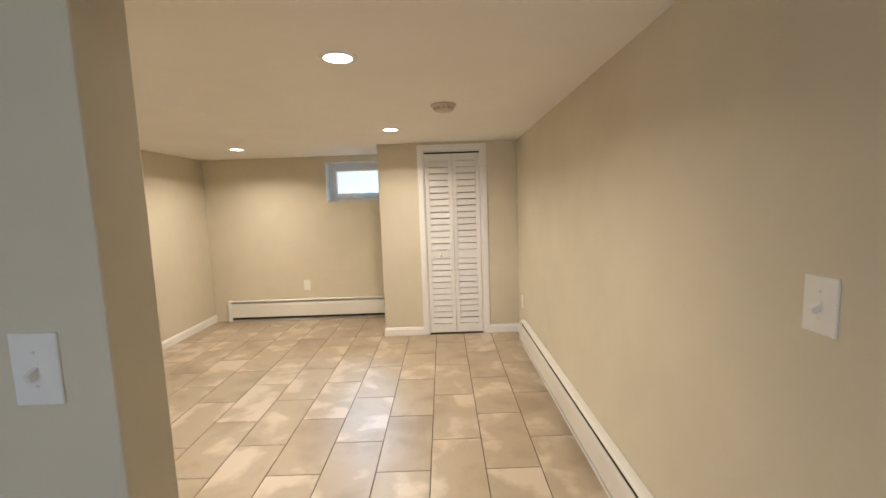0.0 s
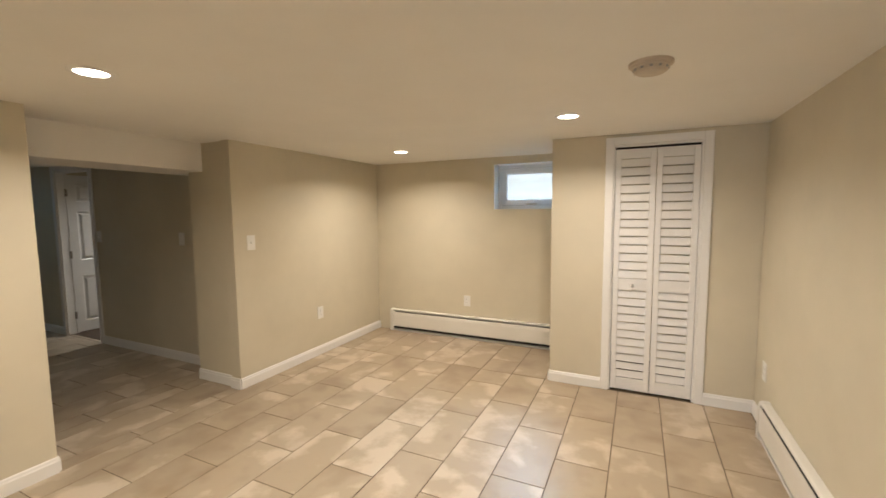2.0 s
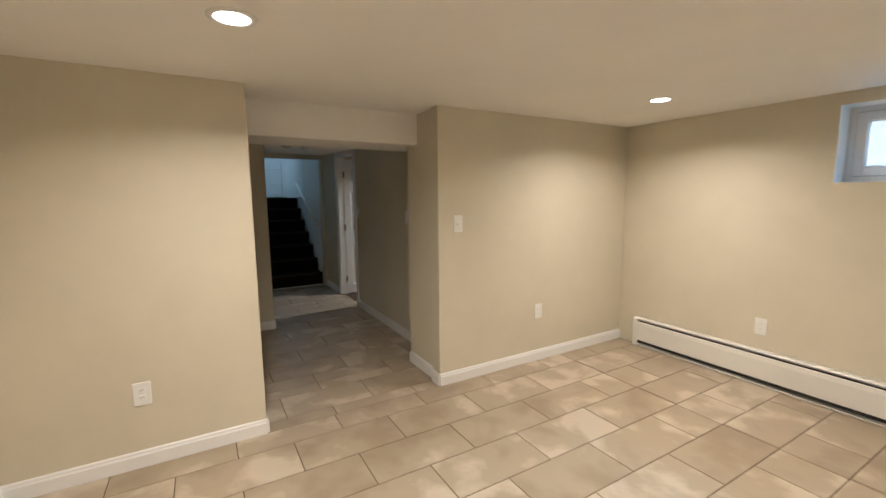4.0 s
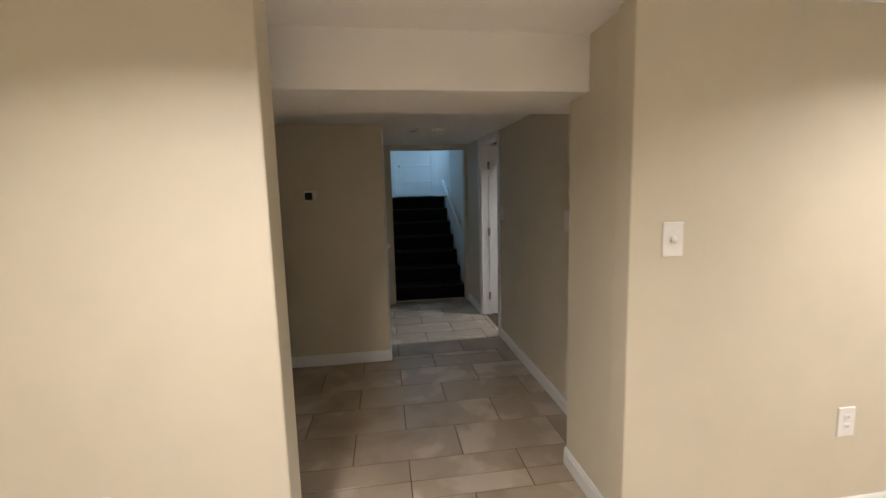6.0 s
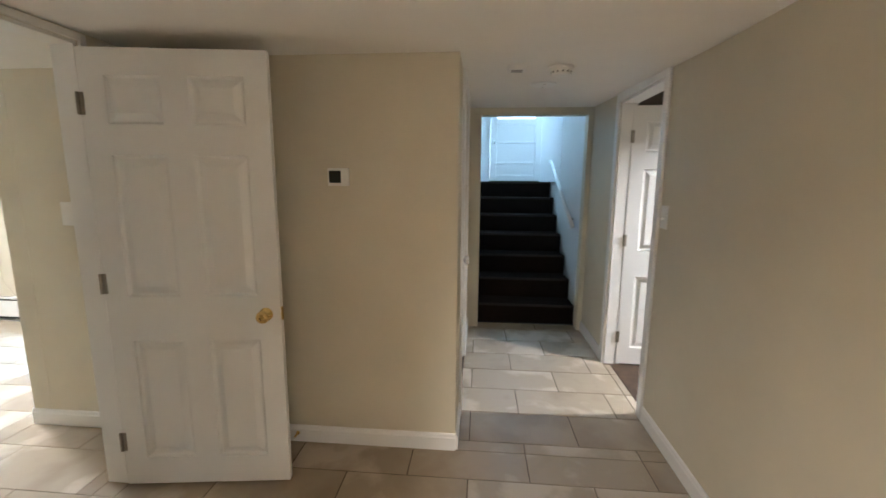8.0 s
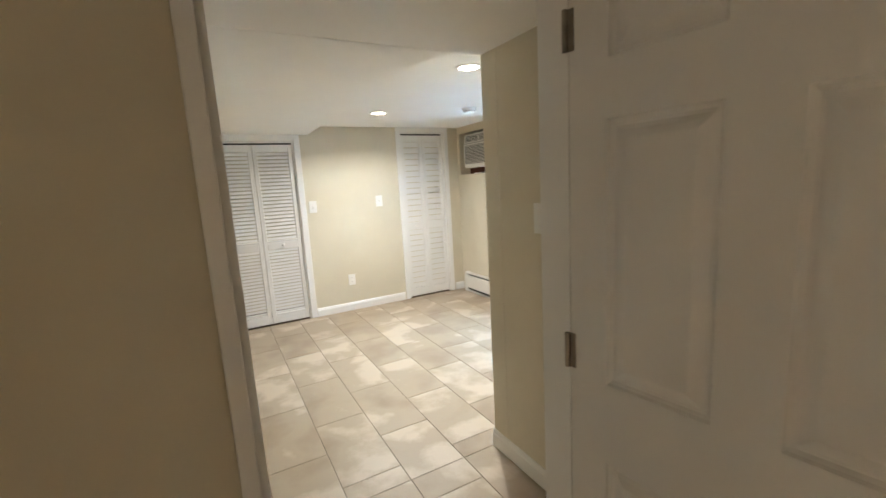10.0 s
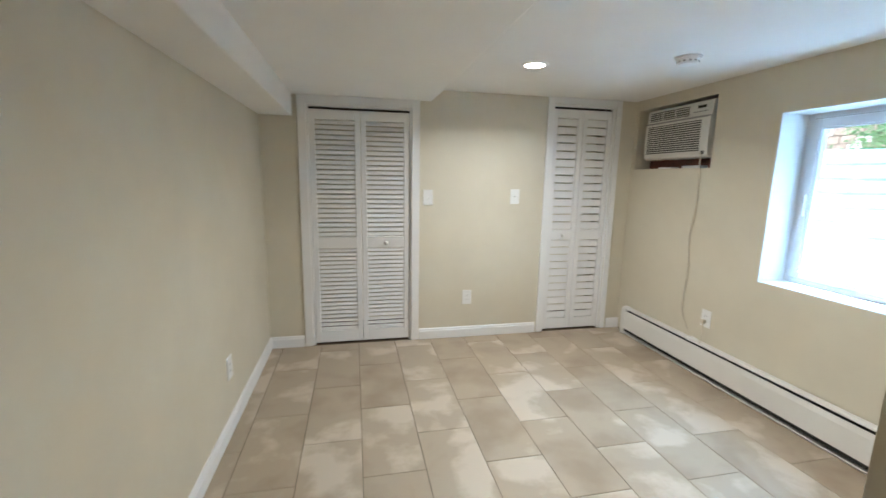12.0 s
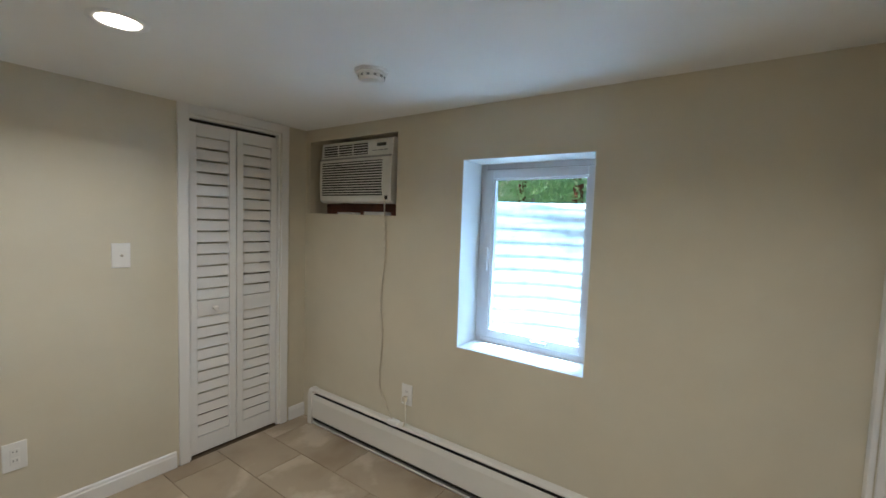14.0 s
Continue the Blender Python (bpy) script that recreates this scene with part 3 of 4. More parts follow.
# ---- switches and outlets ----
def plate(kind, at, group=""):
    """Origin on the wall; faces -y."""
    labels = {"switch": "white toggle light switch on the wall", "outlet": "white duplex electrical outlet on the wall",
              "blank": "white blank cover plate on the wall", "dial": "white wall plate with a round dial", "coax": "white wall plate with a round socket"}
    names = {"switch": "light_switch", "outlet": "electrical_outlet", "blank": "cover_plate", "dial": "dimmer_switch", "coax": "coax_outlet"}
    e = thing(names[kind], at, labels[kind], names[kind].replace("_", " "), names[kind] + "s")
    part("plate", boxes((-0.041, 0.041, -0.006, 0.001, -0.064, 0.064)), M_PLATE, e, "", 0.0025)
    if kind == "switch":
        part("slot", boxes((-0.0065, 0.0065, -0.0068, -0.005, -0.014, 0.014)), M_PLATE, e)
        bm = bmesh.new()
        box(bm, -0.0055, 0.0055, -0.026, 0, -0.0075, 0.0075, Matrix.Rotation(radians(28), 4, "X"))
        part("toggle", bm, M_PLATE, e, "", 0.0015)
    if kind in ("switch", "blank", "dial"):
        for z in (-0.03, 0.03):
            bm = bmesh.new()
            cyl(bm, (0, -0.0065, z), (0, -0.0078, z), 0.003, seg=10)
            part("screw", bm, M_HEAT, e)
    if kind == "outlet":
        for z in (-0.02, 0.02):
            face = part("socket", boxes((-0.016, 0.016, -0.0085, -0.005, z - 0.0145, z + 0.0145)), M_PLATE, e, "", 0.002)
            for x in (-0.006, 0.006):
                part("slot", boxes((x - 0.001, x + 0.001, -0.0090, -0.0082, z - 0.003, z + 0.006)), M_DARK, face)
    if kind in ("dial", "coax"):
        bm = bmesh.new()
        r = 0.012 if kind == "dial" else 0.006
        lathe(bm, (0, -0.005, 0), (0, -1, 0), [(0, r), (0.012, r * 0.95), (0.015, r * 0.7)], 18)
        part("dial", bm, M_PLATE if kind == "dial" else M_CHROME, e, "", 0, True)
    return e


R90, L90, BACK = pose(0, 0, 0, 0, 0, 90), pose(0, 0, 0, 0, 0, -90), pose(0, 0, 0, 0, 0, 180)
# faces: BACK looks +y, R90 looks +x, L90 looks -x
plate("switch", pose(-0.461, 0.797, 1.199))
plate("switch", pose(XR, 0.987, 1.21) @ L90)
plate("outlet", pose(XR, 4.42, 0.40) @ L90)
plate("dial", pose(XL, 3.55, 1.255) @ R90)
plate("outlet", pose(XL, 4.385, 0.45) @ R90)
plate("outlet", pose(XL, 1.521, 0.417) @ R90)
plate("outlet", pose(-1.566, YA, 0.454))
plate("blank", pose(-3.86, YH, 1.26))
plate("switch", pose(-5.335, YH, 1.26))
plate("switch", pose(-4.783, YB, 1.242) @ BACK)
plate("coax", pose(-5.55, YB, 1.254) @ BACK)
plate("outlet", pose(-5.141, YB, 0.366) @ BACK)
plate("outlet", pose(XW, -1.999, 0.43) @ R90)
plate("outlet", pose(XB, -1.90, 0.36) @ L90)
plate("blank", pose(XE, 0.38, 1.26) @ R90)

e = thing("thermostat", pose(XT, 1.90, 1.466) @ R90 @ Matrix.Diagonal((0.85, 1, 0.85, 1)), "white digital wall thermostat with a dark display", "thermostat")
part("body", boxes((-0.062, 0.062, -0.024, 0.001, -0.052, 0.052)), M_PLATE, e, "", 0.004)
part("display", boxes((-0.052, 0.018, -0.0265, -0.022, -0.034, 0.036)), M_SCREEN, e, "dark grey display")
for z in (-0.022, 0.0, 0.022):
    part("button", boxes((0.032, 0.050, -0.0265, -0.022, z - 0.006, z + 0.006)), M_PLATE, e, "", 0.001)


# ---- recessed lights and detectors ----
def downlight(x, y, z, watts, colour, label="round recessed ceiling light, switched on"):
    e = thing("recessed_light", pose(x, y, z), label, "recessed light", "recessed lights")
    bm = bmesh.new()
    prof = [(0.060, 0.001), (0.062, -0.006), (0.072, -0.007), (0.084, -0.004), (0.086, 0.001)]
    seg = 32
    rings = [[bm.verts.new((r * math.cos(2 * math.pi * i / seg), r * math.sin(2 * math.pi * i / seg), h)) for i in range(seg)] for r, h in prof]
    for a, b in zip(rings, rings[1:]):
        for i in range(seg):
            bm.faces.new((a[i], a[(i + 1) % seg], b[(i + 1) % seg], b[i]))
    part("trim_ring", bm, M_TRIM, e, "white trim ring", 0, True)
    bm = bmesh.new()
    cyl(bm, (0, 0, -0.004), (0, 0, 0.0005), 0.061, seg=32)
    part("lens", bm, M_LAMP, e, "glowing frosted lens")
    lamp = new("recessed_lamp", bpy.data.lights.new("recessed_lamp", "AREA"))
    lamp.data.shape, lamp.data.size, lamp.data.energy, lamp.data.color = "DISK", 0.10, watts, colour
    lamp.data.spread = radians(150)
    lamp.matrix_world = pose(x, y, z - 0.009)


for x, y in ((-0.19, 2.01), (-1.87, 2.01), (-0.18, 3.80), (-1.93, 4.65)):
    downlight(x, y, CZ, 12.5, WARM)
downlight(-5.28, -2.10, 2.10, 7.2, COOL_LED)
downlight(-5.26, -0.50, 2.10, 7.2, COOL_LED)


def detector(x, y, z, r, label, old=False):
    e = thing("smoke_detector", pose(x, y, z), label, "smoke detector", "smoke detectors")
    bm = bmesh.new()
    lathe(bm, (0, 0, 0.001), (0, 0, -1), [(0, r), (0.012, r), (0.014, r * 0.92)], 32)
    part("base", bm, M_OLD if old else M_PLATE, e, "", 0, False)
    bm = bmesh.new()
    lathe(bm, (0, 0, -0.012), (0, 0, -1), [(0, r * 0.88), (0.008, r * 0.88), (0.010, r * 0.80), (0.022, r * 0.76), (0.030, r * 0.62), (0.032, 0.01)], 32)
    part("cover", bm, M_OLD if old else M_PLATE, e, "", 0, False)
    for i in range(12):
        a = 2 * math.pi * i / 12
        bm = bmesh.new()
        box(bm, r * 0.775, r * 0.80, -0.006, 0.006, -0.033, -0.024, Matrix.Rotation(a, 4, "Z"))
        part("vent", bm, M_ACGREY, e)


detector(0.275, 2.96, CZ, 0.085, "round beige smoke detector on the ceiling", True)
detector(-6.03, -1.71, 2.10, 0.070, "round white smoke detector on the ceiling")
detector(-5.35, 3.03, 2.06, 0.068, "round white smoke detector on the hall ceiling")
e = thing("carbon_monoxide_alarm", pose(-5.32, 2.79, 2.062), "small square white alarm on the hall ceiling", "alarm")
part("body", boxes((-0.04, 0.04, -0.05, 0.05, -0.025, 0.002)), M_PLATE, e, "", 0.004)
part("grille", boxes((-0.025, 0.025, -0.03, 0.03, -0.027, -0.0245)), M_ACGREY, e)


e = thing("ceiling_cover", pose(-5.833, 3.006, 2.081), "flat round white blanking plate on the hall ceiling", "cover plate")
bm = bmesh.new()
lathe(bm, (0, 0, 0.002), (0, 0, -1), [(0, 0.085), (0.006, 0.085), (0.012, 0.075), (0.014, 0.02)], 28)
part("disc", bm, M_PLATE, e, "", 0, False)
for x in (-0.045, 0.045):
    bm = bmesh.new()
    cyl(bm, (x, 0, -0.011), (x, 0, -0.014), 0.005, seg=10)
    part("screw", bm, M_CHROME, e)
e = thing("door_stop", pose(XT + 0.012, 1.62, 0.055), "small metal spring door stop on the baseboard", "door stop")
bm = bmesh.new()
lathe(bm, (0, 0, 0), (1, 0, 0), [(0, 0.011), (0.006, 0.011), (0.008, 0.006)] + [(0.009 + 0.003 * k, 0.0055 if k % 2 else 0.0042) for k in range(16)], 12)
part("spring", bm, M_BRASS, e)
bm = bmesh.new()
lathe(bm, (0.055, 0, 0), (1, 0, 0), [(0, 0.006), (0.002, 0.0075), (0.012, 0.007), (0.015, 0.004)], 12)
part("tip", bm, M_PLATE, e, "white rubber tip")


# ---- alcove window ----
def sash_window(name, at, w, h, label, f=0.04, g=0.045):
    """Origin at the lower corner of the frame; runs along +x, outside is +y."""
    e = tagged(thing(name, at, label, "window"), kind="structure")
    part("window_frame", boxes((0, f, 0, 0.07, 0, h), (w - f, w, 0, 0.07, 0, h), (f, w - f, 0, 0.07, h - f, h), (f, w - f, 0, 0.07, 0, f)), M_VINYL, e, "", 0.004)
    part("sash", boxes((f, f + g, -0.012, 0.05, f, h - f), (w - f - g, w - f, -0.012, 0.05, f, h - f), (f + g, w - f - g, -0.012, 0.05, h - f - g, h - f), (f + g, w - f - g, -0.012, 0.05, f, f + g)), M_VINYL, e, "", 0.004)
    b = f + g
    part("glazing_bead", boxes((b, b + 0.009, -0.002, 0.016, b, h - b), (w - b - 0.009, w - b, -0.002, 0.016, b, h - b), (b + 0.009, w - b - 0.009, -0.002, 0.016, h - b - 0.009, h - b), (b + 0.009, w - b - 0.009, -0.002, 0.016, b, b + 0.009)), M_VINYL, e, "", 0.002)
    # Grey strips paint the shaded groove between frame and sash.
    part("groove_shade", boxes((f - 0.003, f + 0.003, -0.0025, 0.0, f, h - f), (w - f - 0.003, w - f + 0.003, -0.0025, 0.0, f, h - f), (f + 0.003, w - f - 0.003, -0.0025, 0.0, h - f - 0.003, h - f + 0.003), (f + 0.003, w - f - 0.003, -0.0025, 0.0, f - 0.003, f + 0.003)), M_ACGREY, e, "thin grey strip for the shaded groove around the sash")
    p = part("pane", boxes((f + g - 0.006, w - f - g + 0.006, 0.018, 0.022, f + g - 0.006, h - f - g + 0.006)), M_GLASS, e)
    p.visible_shadow = False
    return e


w1 = sash_window("window_1", pose(-1.233, YA + 0.16, 1.532), 0.76, 0.496, "small white vinyl awning window high in the wall", 0.042, 0.056)
part("crank_handle", boxes((0.33, 0.45, -0.030, -0.010, 0.045, 0.062)), M_CHROME, w1, "grey metal latch handle", 0.004)
structure("window_reveal", boxes((-1.2349, -1.231, YA - 0.001, YA + 0.16, 1.531, 2.029), (-1.231, -0.47, YA - 0.001, YA + 0.16, 1.5301, 1.534), (-1.231, -0.47, YA - 0.001, YA + 0.16, 2.026, 2.0299)), M_REVEAL, "white painted window reveal", "window reveal")

# ---- bedroom window ----
w2 = sash_window("window_2", pose(XW - 0.20, -1.655, 0.795, 0, 0, 90), 0.695, 1.025, "white vinyl casement window set deep in the wall", 0.034, 0.050)
bm = bmesh.new()
box(bm, 0.36, 0.44, -0.03, -0.010, 0.052, 0.068)
box(bm, -0.006, 0.006, -0.016, -0.004, 0.0, 0.11, Matrix.Translation((0.40, -0.022, 0.07)) @ Matrix.Rotation(radians(-62), 4, "Y"))
part("crank_handle", bm, M_VINYL, w2, "white folding crank handle", 0.002)
part("latch", boxes((0.052, 0.070, -0.026, -0.011, 0.42, 0.55)), M_VINYL, w2, "white sash latch", 0.003)
structure("window_reveal_2", boxes((XW - 0.20, XW + 0.001, -1.6569, -1.653, 0.794, 1.821), (XW - 0.20, XW + 0.001, -0.962, -0.9581, 0.794, 1.821),
                                   (XW - 0.20, XW + 0.001, -1.653, -0.962, 0.7931, 0.797), (XW - 0.20, XW + 0.001, -1.653, -0.962, 1.818, 1.8219)), M_REVEAL, "white painted window reveal and sill", "window reveal")

# corrugated window well
bm = bmesh.new()
rows_n, cols_n = 96, 36
grid = []
for i in range(rows_n + 1):
    z = 0.35 + 1.29 * i / rows_n
    r = 0.74 + 0.014 * math.sin(2 * math.pi * (z - 0.35) / 0.098)
    grid.append([bm.verts.new((XW - 0.31 - r * math.sin(math.pi * j / cols_n) * 0.95, -1.31 - 1.0 * r * math.cos(math.pi * j / cols_n), z)) for j in range(cols_n + 1)])
for a, b in zip(grid, grid[1:]):
    for j in range(cols_n):
        bm.faces.new((a[j], a[j + 1], b[j + 1], b[j]))
well = finish("window_well", bm, M_STEEL, 0, True)
mod = well.modifiers.new("thickness", "SOLIDIFY")
mod.thickness = 0.004
tagged(well, "corrugated galvanised steel window well outside the window", "window well")
structure("well_gravel", boxes((XW - 1.1, XW - 0.30, -2.1, -0.5, 0.2, 0.42)), M_GRAVEL, "pale limestone gravel at the foot of the window well", "gravel")

# ---- ground outside, beyond the cellar walls ----
bm = bmesh.new()
o = [(-400, -400), (400, -400), (400, 400), (-400, 400)]
G = 1.50
box(bm, -400, -10.2, -400, 400, 1.2, G)
box(bm, -10.2, XW - 1.12, -400, 2.3, 1.2, G)
box(bm, -10.2, -7.2, 4.2, 7.6, 1.2, G)
box(bm, XW - 1.12, XW - 0.30, -400, -2.15, 1.2, G)
box(bm, XW - 1.12, XW - 0.30, -0.47, 0.8, 1.2, G)
box(bm, -400, 400, 7.6, 400, 1.2, G)
structure("ground", bm, M_GROUND, "grassy garden ground outside", "ground")

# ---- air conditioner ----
# Near-black lining puts the deep niche's shade into the colour.
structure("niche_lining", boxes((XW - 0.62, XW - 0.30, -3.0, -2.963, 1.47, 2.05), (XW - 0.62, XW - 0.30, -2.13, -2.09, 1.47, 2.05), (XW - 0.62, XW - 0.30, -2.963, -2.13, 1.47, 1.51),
                                (XW - 0.62, XW - 0.30, -2.963, -2.13, 2.015, 2.05), (XW - 0.66, XW - 0.62, -3.0, -2.09, 1.47, 2.05)), M_DARK, "niche lining with the deep niche's shade in its near-black colour", "niche")
e = thing("sill_board", pose(XW - 0.12, -2.5465, 1.511), "rough red-brown wooden board below the air conditioner", "board")
part("board", boxes((-0.16, -0.03, -0.414, 0.414, 0, 0.074)), M_WOODBOARD, e, "", 0.003)
part("backing", boxes((-0.17, -0.162, -0.414, 0.414, 0, 0.50)), M_WOODBOARD, e)
part("shim", boxes((-0.028, 0.05, -0.20, -0.05, 0.0, 0.014)), M_PLATE, e, "white plaster scrap", 0.003)
part("shim", boxes((-0.028, 0.045, 0.06, 0.24, 0.0, 0.022)), M_PLATE, e, "white wooden shim", 0.003)
e = thing("air_conditioner", pose(XW - 0.03, -2.50, 1.586, 0, 0, 90), "white window air conditioner set into a wall niche", "air conditioner")
W2, H2 = 0.335, 0.405
bm = bmesh.new()
# housing, then a front shell with a curved face
box(bm, -W2 + 0.01, W2 - 0.01, 0.03, 0.45, 0.008, H2 - 0.008)
part("housing", bm, M_ACBODY, e, "", 0.006)
bm = bmesh.new()
face_sec = [(0.03, 0.0), (-0.018, 0.0), (-0.040, 0.016), (-0.047, 0.12), (-0.045, 0.285), (-0.030, 0.300), (-0.028, 0.390), (-0.018, H2), (0.03, H2)]
face_sec = [(-u, v) for u, v in face_sec]
sweep(bm, face_sec, (-W2, 0, 0), (W2, 0, 0), (0, -1, 0))
front = part("front_shell", bm, M_ACBODY, e, "", 0.003)
part("grey_strip", boxes((-W2 + 0.004, W2 - 0.004, -0.047, -0.03, 0.285, 0.297)), M_ACGREY, front)
# Flat near-black plates paint the shade inside the grille and vent openings.
part("grille_shade", boxes((-W2 + 0.03, W2 - 0.075, -0.0482, -0.040, 0.048, 0.268)), M_DARK, front)
for k in range(13):
    z = 0.056 + k * 0.0165
    part("grille_slat", boxes((-W2 + 0.03, W2 - 0.075, -0.053, -0.047, z, z + 0.0065)), M_ACBODY, front)
part("vent_shade", boxes((-W2 + 0.03, 0.115, -0.0325, -0.026, 0.312, 0.382)), M_DARK, front)
for k in range(4):
    z = 0.318 + k * 0.0165
    part("vent_louver", boxes((-W2 + 0.03, 0.115, -0.037, -0.031, z, z + 0.0055)), M_ACBODY, front)
for x in (-0.16, -0.02):
    part("vent_divider", boxes((x, x + 0.006, -0.0375, -0.030, 0.312, 0.382)), M_ACBODY, front)
part("display", boxes((0.20, 0.275, -0.0345, -0.027, 0.355, 0.374)), M_SCREEN, front, "small dark display")
part("control_buttons", boxes((0.16, 0.20, -0.0325, -0.027, 0.328, 0.334), (0.21, 0.25, -0.0325, -0.027, 0.328, 0.334), (0.26, 0.29, -0.0325, -0.027, 0.328, 0.334)), M_ACGREY, front)
part("badge", boxes((0.285, 0.305, -0.0475, -0.040, 0.022, 0.046)), M_DARK, front, "small dark badge")


def tube(name, pts, r, mat, parent=None):
    cu = bpy.data.curves.new(name, "CURVE")
    cu.dimensions, cu.bevel_depth, cu.bevel_resolution = "3D", r, 3
    sp = cu.splines.new("NURBS")
    sp.points.add(len(pts) - 1)
    for p, c in zip(sp.points, pts):
        p.co = (*c, 1)
    sp.use_endpoint_u, sp.order_u = True, 4
    dg = bpy.data.objects.new("tmp", cu)
    me = bpy.data.meshes.new_from_object(dg)
    bpy.data.objects.remove(dg)
    me.materials.append(mat)
    ob = new(name, me)
    ob.parent = parent
    return ob


e = thing("power_cord", pose(0, 0, 0), "beige power cord hanging from the air conditioner to an outlet", "power cord")
X = XW + 0.012
tube("cord", [(XW + 0.012, -2.215, 1.63), (XW + 0.022, -2.21, 1.57), (X, -2.205, 1.40), (X, -2.20, 1.2), (X, -2.23, 1.05), (X, -2.235, 0.92), (X, -2.20, 0.8), (X, -2.215, 0.62), (X, -2.23, 0.48), (X, -2.215, 0.40),
              (XW + 0.02, -2.15, 0.33), (XW + 0.035, -2.10, 0.27), (XW + 0.04, -2.07, 0.252)], 0.0045, M_CORD, e)
tube("cord", [(XW + 0.04, -2.04, 0.252), (XW + 0.045, -1.99, 0.23), (XW + 0.05, -1.965, 0.28), (XW + 0.045, -1.975, 0.36), (XW + 0.035, -1.99, 0.41)], 0.0045, M_CORD, e)
part("test_plug", boxes((XW + 0.018, XW + 0.062, -2.10, -2.03, 0.236, 0.266)), M_PLATE, e, "white plug box with test buttons", 0.006)
part("plug", boxes((XW + 0.010, XW + 0.035, -2.012, -1.986, 0.395, 0.425)), M_CORD, e, "", 0.004)

# ---- stairs ----
st = thing("staircase", pose(-7.12, 3.1, 0), "straight staircase covered in dark brown carpet", "staircase")
RISE, RUN, NS = 0.2068, 0.2975, 7
for k in range(NS):
    x1 = -k * RUN
    top = (k + 1) * RISE
    run = RUN if k < NS - 1 else 1.0
    part("step", boxes((x1 - run - (0.02 if k < NS - 1 else 0), x1, -0.49, 0.485, max(0.0, top - RISE - 0.03) + 0.003, top)), M_CARPET, st, "", 0.012)
    part("nosing", boxes((x1 - 0.006, x1 + 0.007, -0.488, 0.483, top - 0.022, top + 0.002)), M_NOSE, st, "paler carpet edge", 0.003)
e = thing("handrail", pose(0, 0, 0), "white painted handrail beside the stairs", "handrail")
bm = bmesh.new()
cyl(bm, (-7.22, 3.545, 1.00), (-8.75, 3.545, 1.72), 0.021, seg=14)
part("rail", bm, M_TRIM, e, "", 0, True)
for x, z in ((-7.45, 1.108), (-8.55, 1.626)):
    bm = bmesh.new()
    cyl(bm, (x, 3.601, z - 0.05), (x, 3.545, z - 0.01), 0.008, seg=10)
    part("bracket", bm, M_CHROME, e)
e = thing("outside_door", pose(-9.84, 2.76, 1.462, 0, 0, 90), "white door with horizontal panels and a glazed top", "door")
leaf = part("leaf", boxes((0, 0.10, -0.04, 0, 0, 1.98), (0.70, 0.80, -0.04, 0, 0, 1.98), (0.10, 0.70, -0.04, 0, 0, 0.09), (0.10, 0.70, -0.04, 0, 0.27, 0.30), (0.10, 0.70, -0.04, 0, 0.585, 0.615),
                          (0.10, 0.70, -0.04, 0, 0.88, 0.96), (0.10, 0.70, -0.04, 0, 1.86, 1.98)), M_DOOR, e, "", 0.003)
for z0, z1 in ((0.09, 0.27), (0.30, 0.585), (0.615, 0.88)):
    part("panel", boxes((0.10, 0.70, -0.030, -0.012, z0, z1)), M_DOOR, leaf)
p = part("pane", boxes((0.095, 0.705, -0.022, -0.018, 0.955, 1.865)), M_GLASS, leaf)
p.visible_shadow = False
bm = bmesh.new()
lathe(bm, (0.06, -0.04, 0.60), (0, -1, 0), [(0, 0.028), (0.006, 0.028), (0.010, 0.012), (0.03, 0.011), (0.036, 0.024), (0.055, 0.026), (0.062, 0.012)], 18)
part("knob", bm, M_CHROME, leaf, "", 0, True)
w3 = sash_window("window_3", pose(-9.6, 4.03, 2.0), 0.75, 1.0, "white vinyl window beside the stair landing")

# ---- basket by the bedroom doorway ----
e = thing("basket", pose(-3.545, 1.14, 0.001), "dark brown woven basket with a brass handle on the floor", "basket")
bm = bmesh.new()
wall_out = [(0.0, 0.13), (0.01, 0.14)] + [(0.02 + 0.013 * k, 0.14 + 0.0011 * k + (0.005 if k % 2 else 0.0)) for k in range(42)]
lathe(bm, (0, 0, 0), (0, 0, 1), wall_out + [(0.575, 0.195), (0.585, 0.185), (0.578, 0.172), (0.40, 0.155)], 30)
part("body", bm, M_CANE, e, "dark woven cane", 0, True)
bm = bmesh.new()
lathe(bm, (0, 0, 0.41), (0, 0, 1), [(0, 0.152), (0.08, 0.14), (0.15, 0.09), (0.185, 0.02)], 24)
part("lining", bm, M_CANE, e, "dark brown cloth heaped inside", 0, True)
bm = bmesh.new()
for k in range(10):
    a0, a1 = math.pi * k / 10, math.pi * (k + 1) / 10
    cyl(bm, (-0.19, 0.05 * math.cos(a0) - 0.05, 0.57 + 0.06 * math.sin(a0)), (-0.19, 0.05 * math.cos(a1) - 0.05, 0.57 + 0.06 * math.sin(a1)), 0.004, seg=8)
part("handle", bm, M_BRASS, e, "bent brass handle")

# ---- side room light ----
downlight(-5.6, 4.9, 2.13, 15.0, COOL_LED)

# ---- outside the windows ----
e = thing("neighbour_wall", pose(-0.9, 7.4, 1.0), "white horizontal siding seen outside the small window", "siding")
for k in range(14):
    bm = bmesh.new()
    sweep(bm, [(0, 0), (0.009, 0), (0.006, 0.1205), (0, 0.1205)], (-2.2, 0, 0.12 * k), (2.2, 0, 0.12 * k), (0, -1, 0))
    part("board", bm, M_SIDING, e)
house = thing("neighbour_house", pose(-19.0, -8.2, 1.5), "pale brick house beyond the garden", "house")
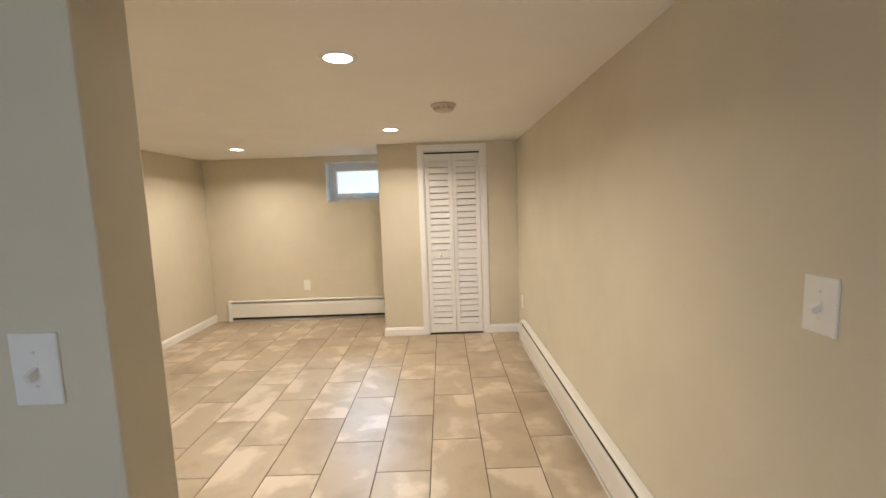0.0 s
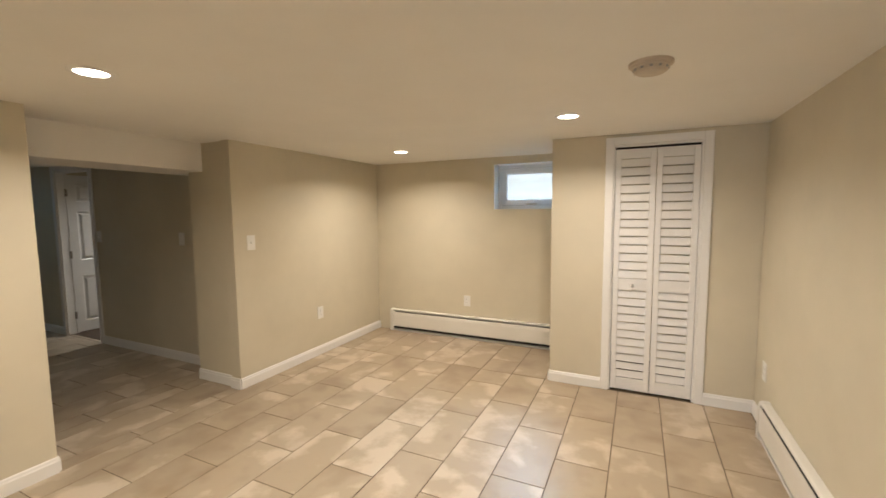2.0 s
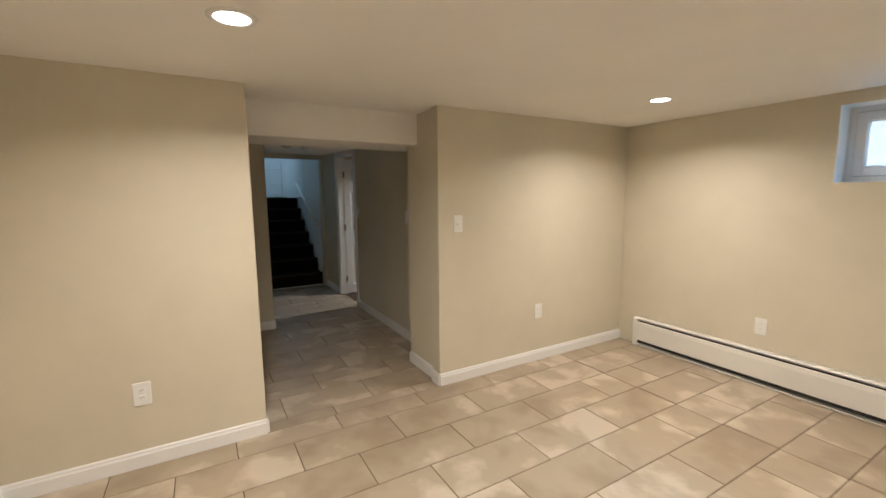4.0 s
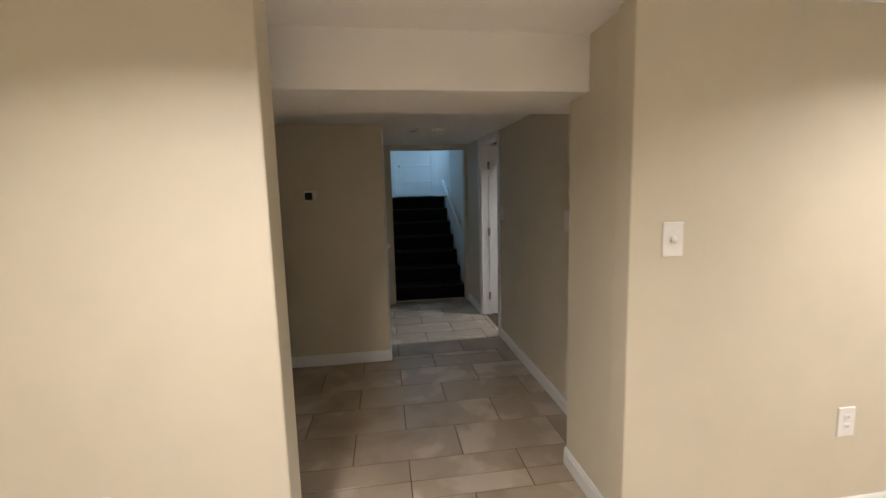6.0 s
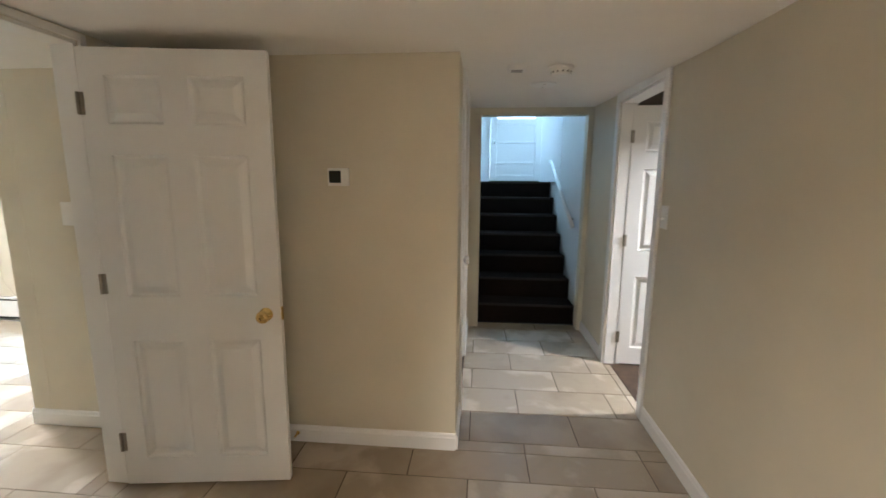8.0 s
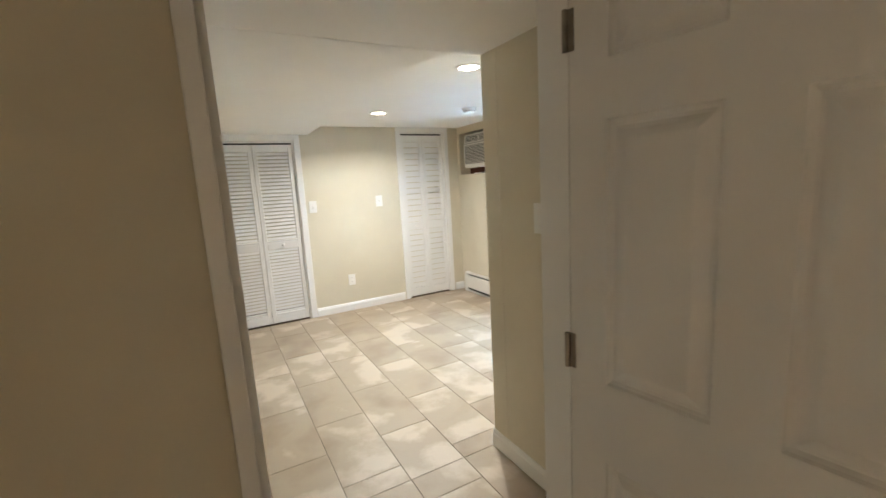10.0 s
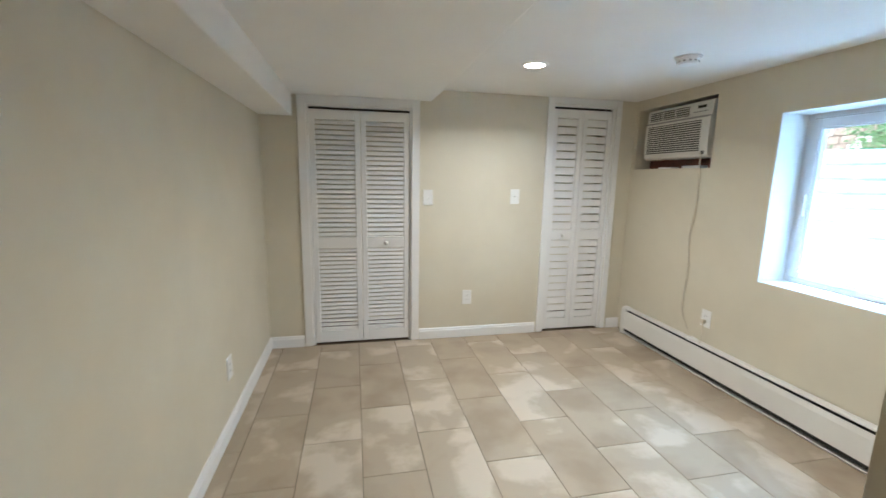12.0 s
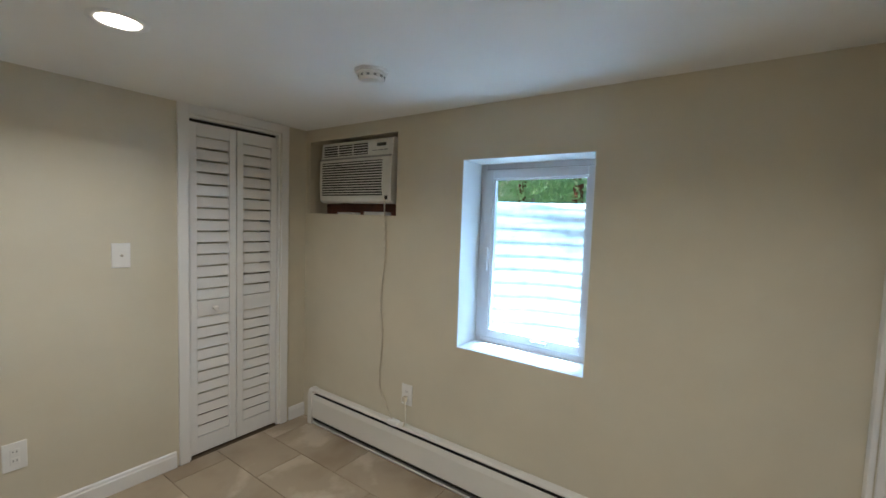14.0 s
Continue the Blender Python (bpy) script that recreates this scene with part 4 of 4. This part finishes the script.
part("wall", boxes((-6, 0, -3.2, 1.1, 0, 6)), M_BRICK, house)
part("corner_board", boxes((0.0, 0.08, 1.02, 1.18, 0, 6)), M_SIDING, house)
for k in range(22):
    for j in range(10):
        y0 = -3.1 + j * 0.42 + (0.2 if k % 2 else 0)
        if y0 + 0.40 < 1.0:
            part("stone", boxes((-0.02, 0.03 + 0.02 * ((k * 7 + j * 3) % 3) / 2, y0, y0 + 0.38, 0.1 + k * 0.26, 0.1 + k * 0.26 + 0.23)), M_BRICK if (k * 5 + j * 3) % 4 else M_SIDING, house)
rng = random.Random(5)


def shrub(at, rad, high, label):
    e = thing("tree", at, label, "tree", "garden trees")
    bm = bmesh.new()
    cyl(bm, (0, 0, -0.05), (0.1, 0.05, high * 0.55), 0.09, 0.05, 9)
    for i in range(6):
        a = i * 1.05
        cyl(bm, (0.07, 0.03, high * (0.25 + 0.05 * i)), (rad * 0.7 * math.cos(a), rad * 0.7 * math.sin(a), high * (0.5 + 0.06 * i)), 0.035, 0.012, 6)
    part("trunk", bm, M_WOODBOARD, e)
    vs, fs = [], []
    for c in range(90):
        th, u = rng.uniform(0, 2 * math.pi), rng.uniform(0.1, 1.0)
        rr = rad * math.sqrt(rng.random()) * (0.6 + 0.5 * math.sin(math.pi * u))
        cc = Vector((rr * math.cos(th), rr * math.sin(th), high * u))
        for k in range(64):
            p = cc + Vector([rng.gauss(0, 0.16) for _ in range(3)])
            m = Euler([rng.uniform(0, 6.28) for _ in range(3)]).to_matrix()
            sz = rng.uniform(0.022, 0.048)
            n = len(vs)
            for q in ((-sz, 0, 0), (0, -sz * 0.5, 0.01), (sz, 0, 0), (0, sz * 0.5, 0.01)):
                vs.append(p + m @ Vector(q))
            fs.append((n, n + 1, n + 2, n + 3))
    me = bpy.data.meshes.new("crown")
    me.from_pydata([tuple(v) for v in vs], [], fs)
    me.materials.append(M_LEAF)
    o = new("crown", me)
    o.parent = e


for x, y, rad, high in ((-10.6, -2.3, 0.9, 2.1), (-11.6, -3.6, 1.0, 2.6), (-12.4, -2.4, 1.2, 3.0), (-14.2, -5.0, 1.2, 3.6), (-12.6, -0.9, 1.3, 2.8), (-15.0, -3.4, 1.6, 4.0)):
    shrub(pose(x, y, 1.5), rad, high, "leafy green tree in the garden outside")

# ---- floor tiles, laid lengthwise in a running bond ----
def tile_mesh(w, h, g):
    bm = bmesh.new()
    vs = box(bm, g, w - g, g, h - g, -0.006, 0.0)
    top = [e for e in bm.edges if all(v.co.z > -0.001 for v in e.verts)]
    bmesh.ops.bevel(bm, geom=top, offset=0.0012, segments=1, affect="EDGES")
    bmesh.ops.recalc_face_normals(bm, faces=bm.faces)
    me = bpy.data.meshes.new("tile")
    bm.to_mesh(me)
    bm.free()
    me.materials.append(M_TILE)
    return me


tile_cache = {}
floor_ob = bpy.data.objects["floor"]


def lay(x0, x1, y0, y1, px, py, TW, TL, g):
    """Tiles of one floor, cut at its edges; (px, py) is a joint, TW and TL the pitch across and along."""
    for i in range(math.floor((x0 - px) / TW), math.ceil((x1 - px) / TW)):
        xa, xb = max(x0, px + i * TW), min(x1, px + (i + 1) * TW)
        if xb - xa < 0.012:
            continue
        oy = py + (TL / 2 if i % 2 else 0)
        for j in range(math.floor((y0 - oy) / TL), math.ceil((y1 - oy) / TL)):
            ya, yb = max(y0, oy + j * TL), min(y1, oy + (j + 1) * TL)
            if yb - ya < 0.012:
                continue
            key = (round(xb - xa, 3), round(yb - ya, 3), g)
            if key not in tile_cache:
                tile_cache[key] = tile_mesh(*key)
            t = new("tile", tile_cache[key])
            t.location = (xa, ya, 0.0)
            t.parent = floor_ob


ROOM = (-0.476, 2.555, 0.304, 0.604, 0.0029)
HALL = (-4.778, 2.575, 0.3095, 0.608, 0.0029)
BED = (-4.197, -1.055, 0.3055, 0.604, 0.0016)
lay(XL, XR, 0.5, YC, *ROOM)
lay(XL, XA, YC, YA, *ROOM)
lay(-3.365, XL, 0.96, 3.40, *HALL)
lay(XT, -3.365, YD, YH, *HALL)
lay(-7.12, XT, YK, YH, *HALL)
lay(-4.605, -3.83, 0.84, YD, *BED)
lay(XE, XB, YN, 0.84, *BED)
lay(XW, XB, YB, YN, *BED)
lay(-6.2, -5.46, YH, YH + 0.05, *HALL)
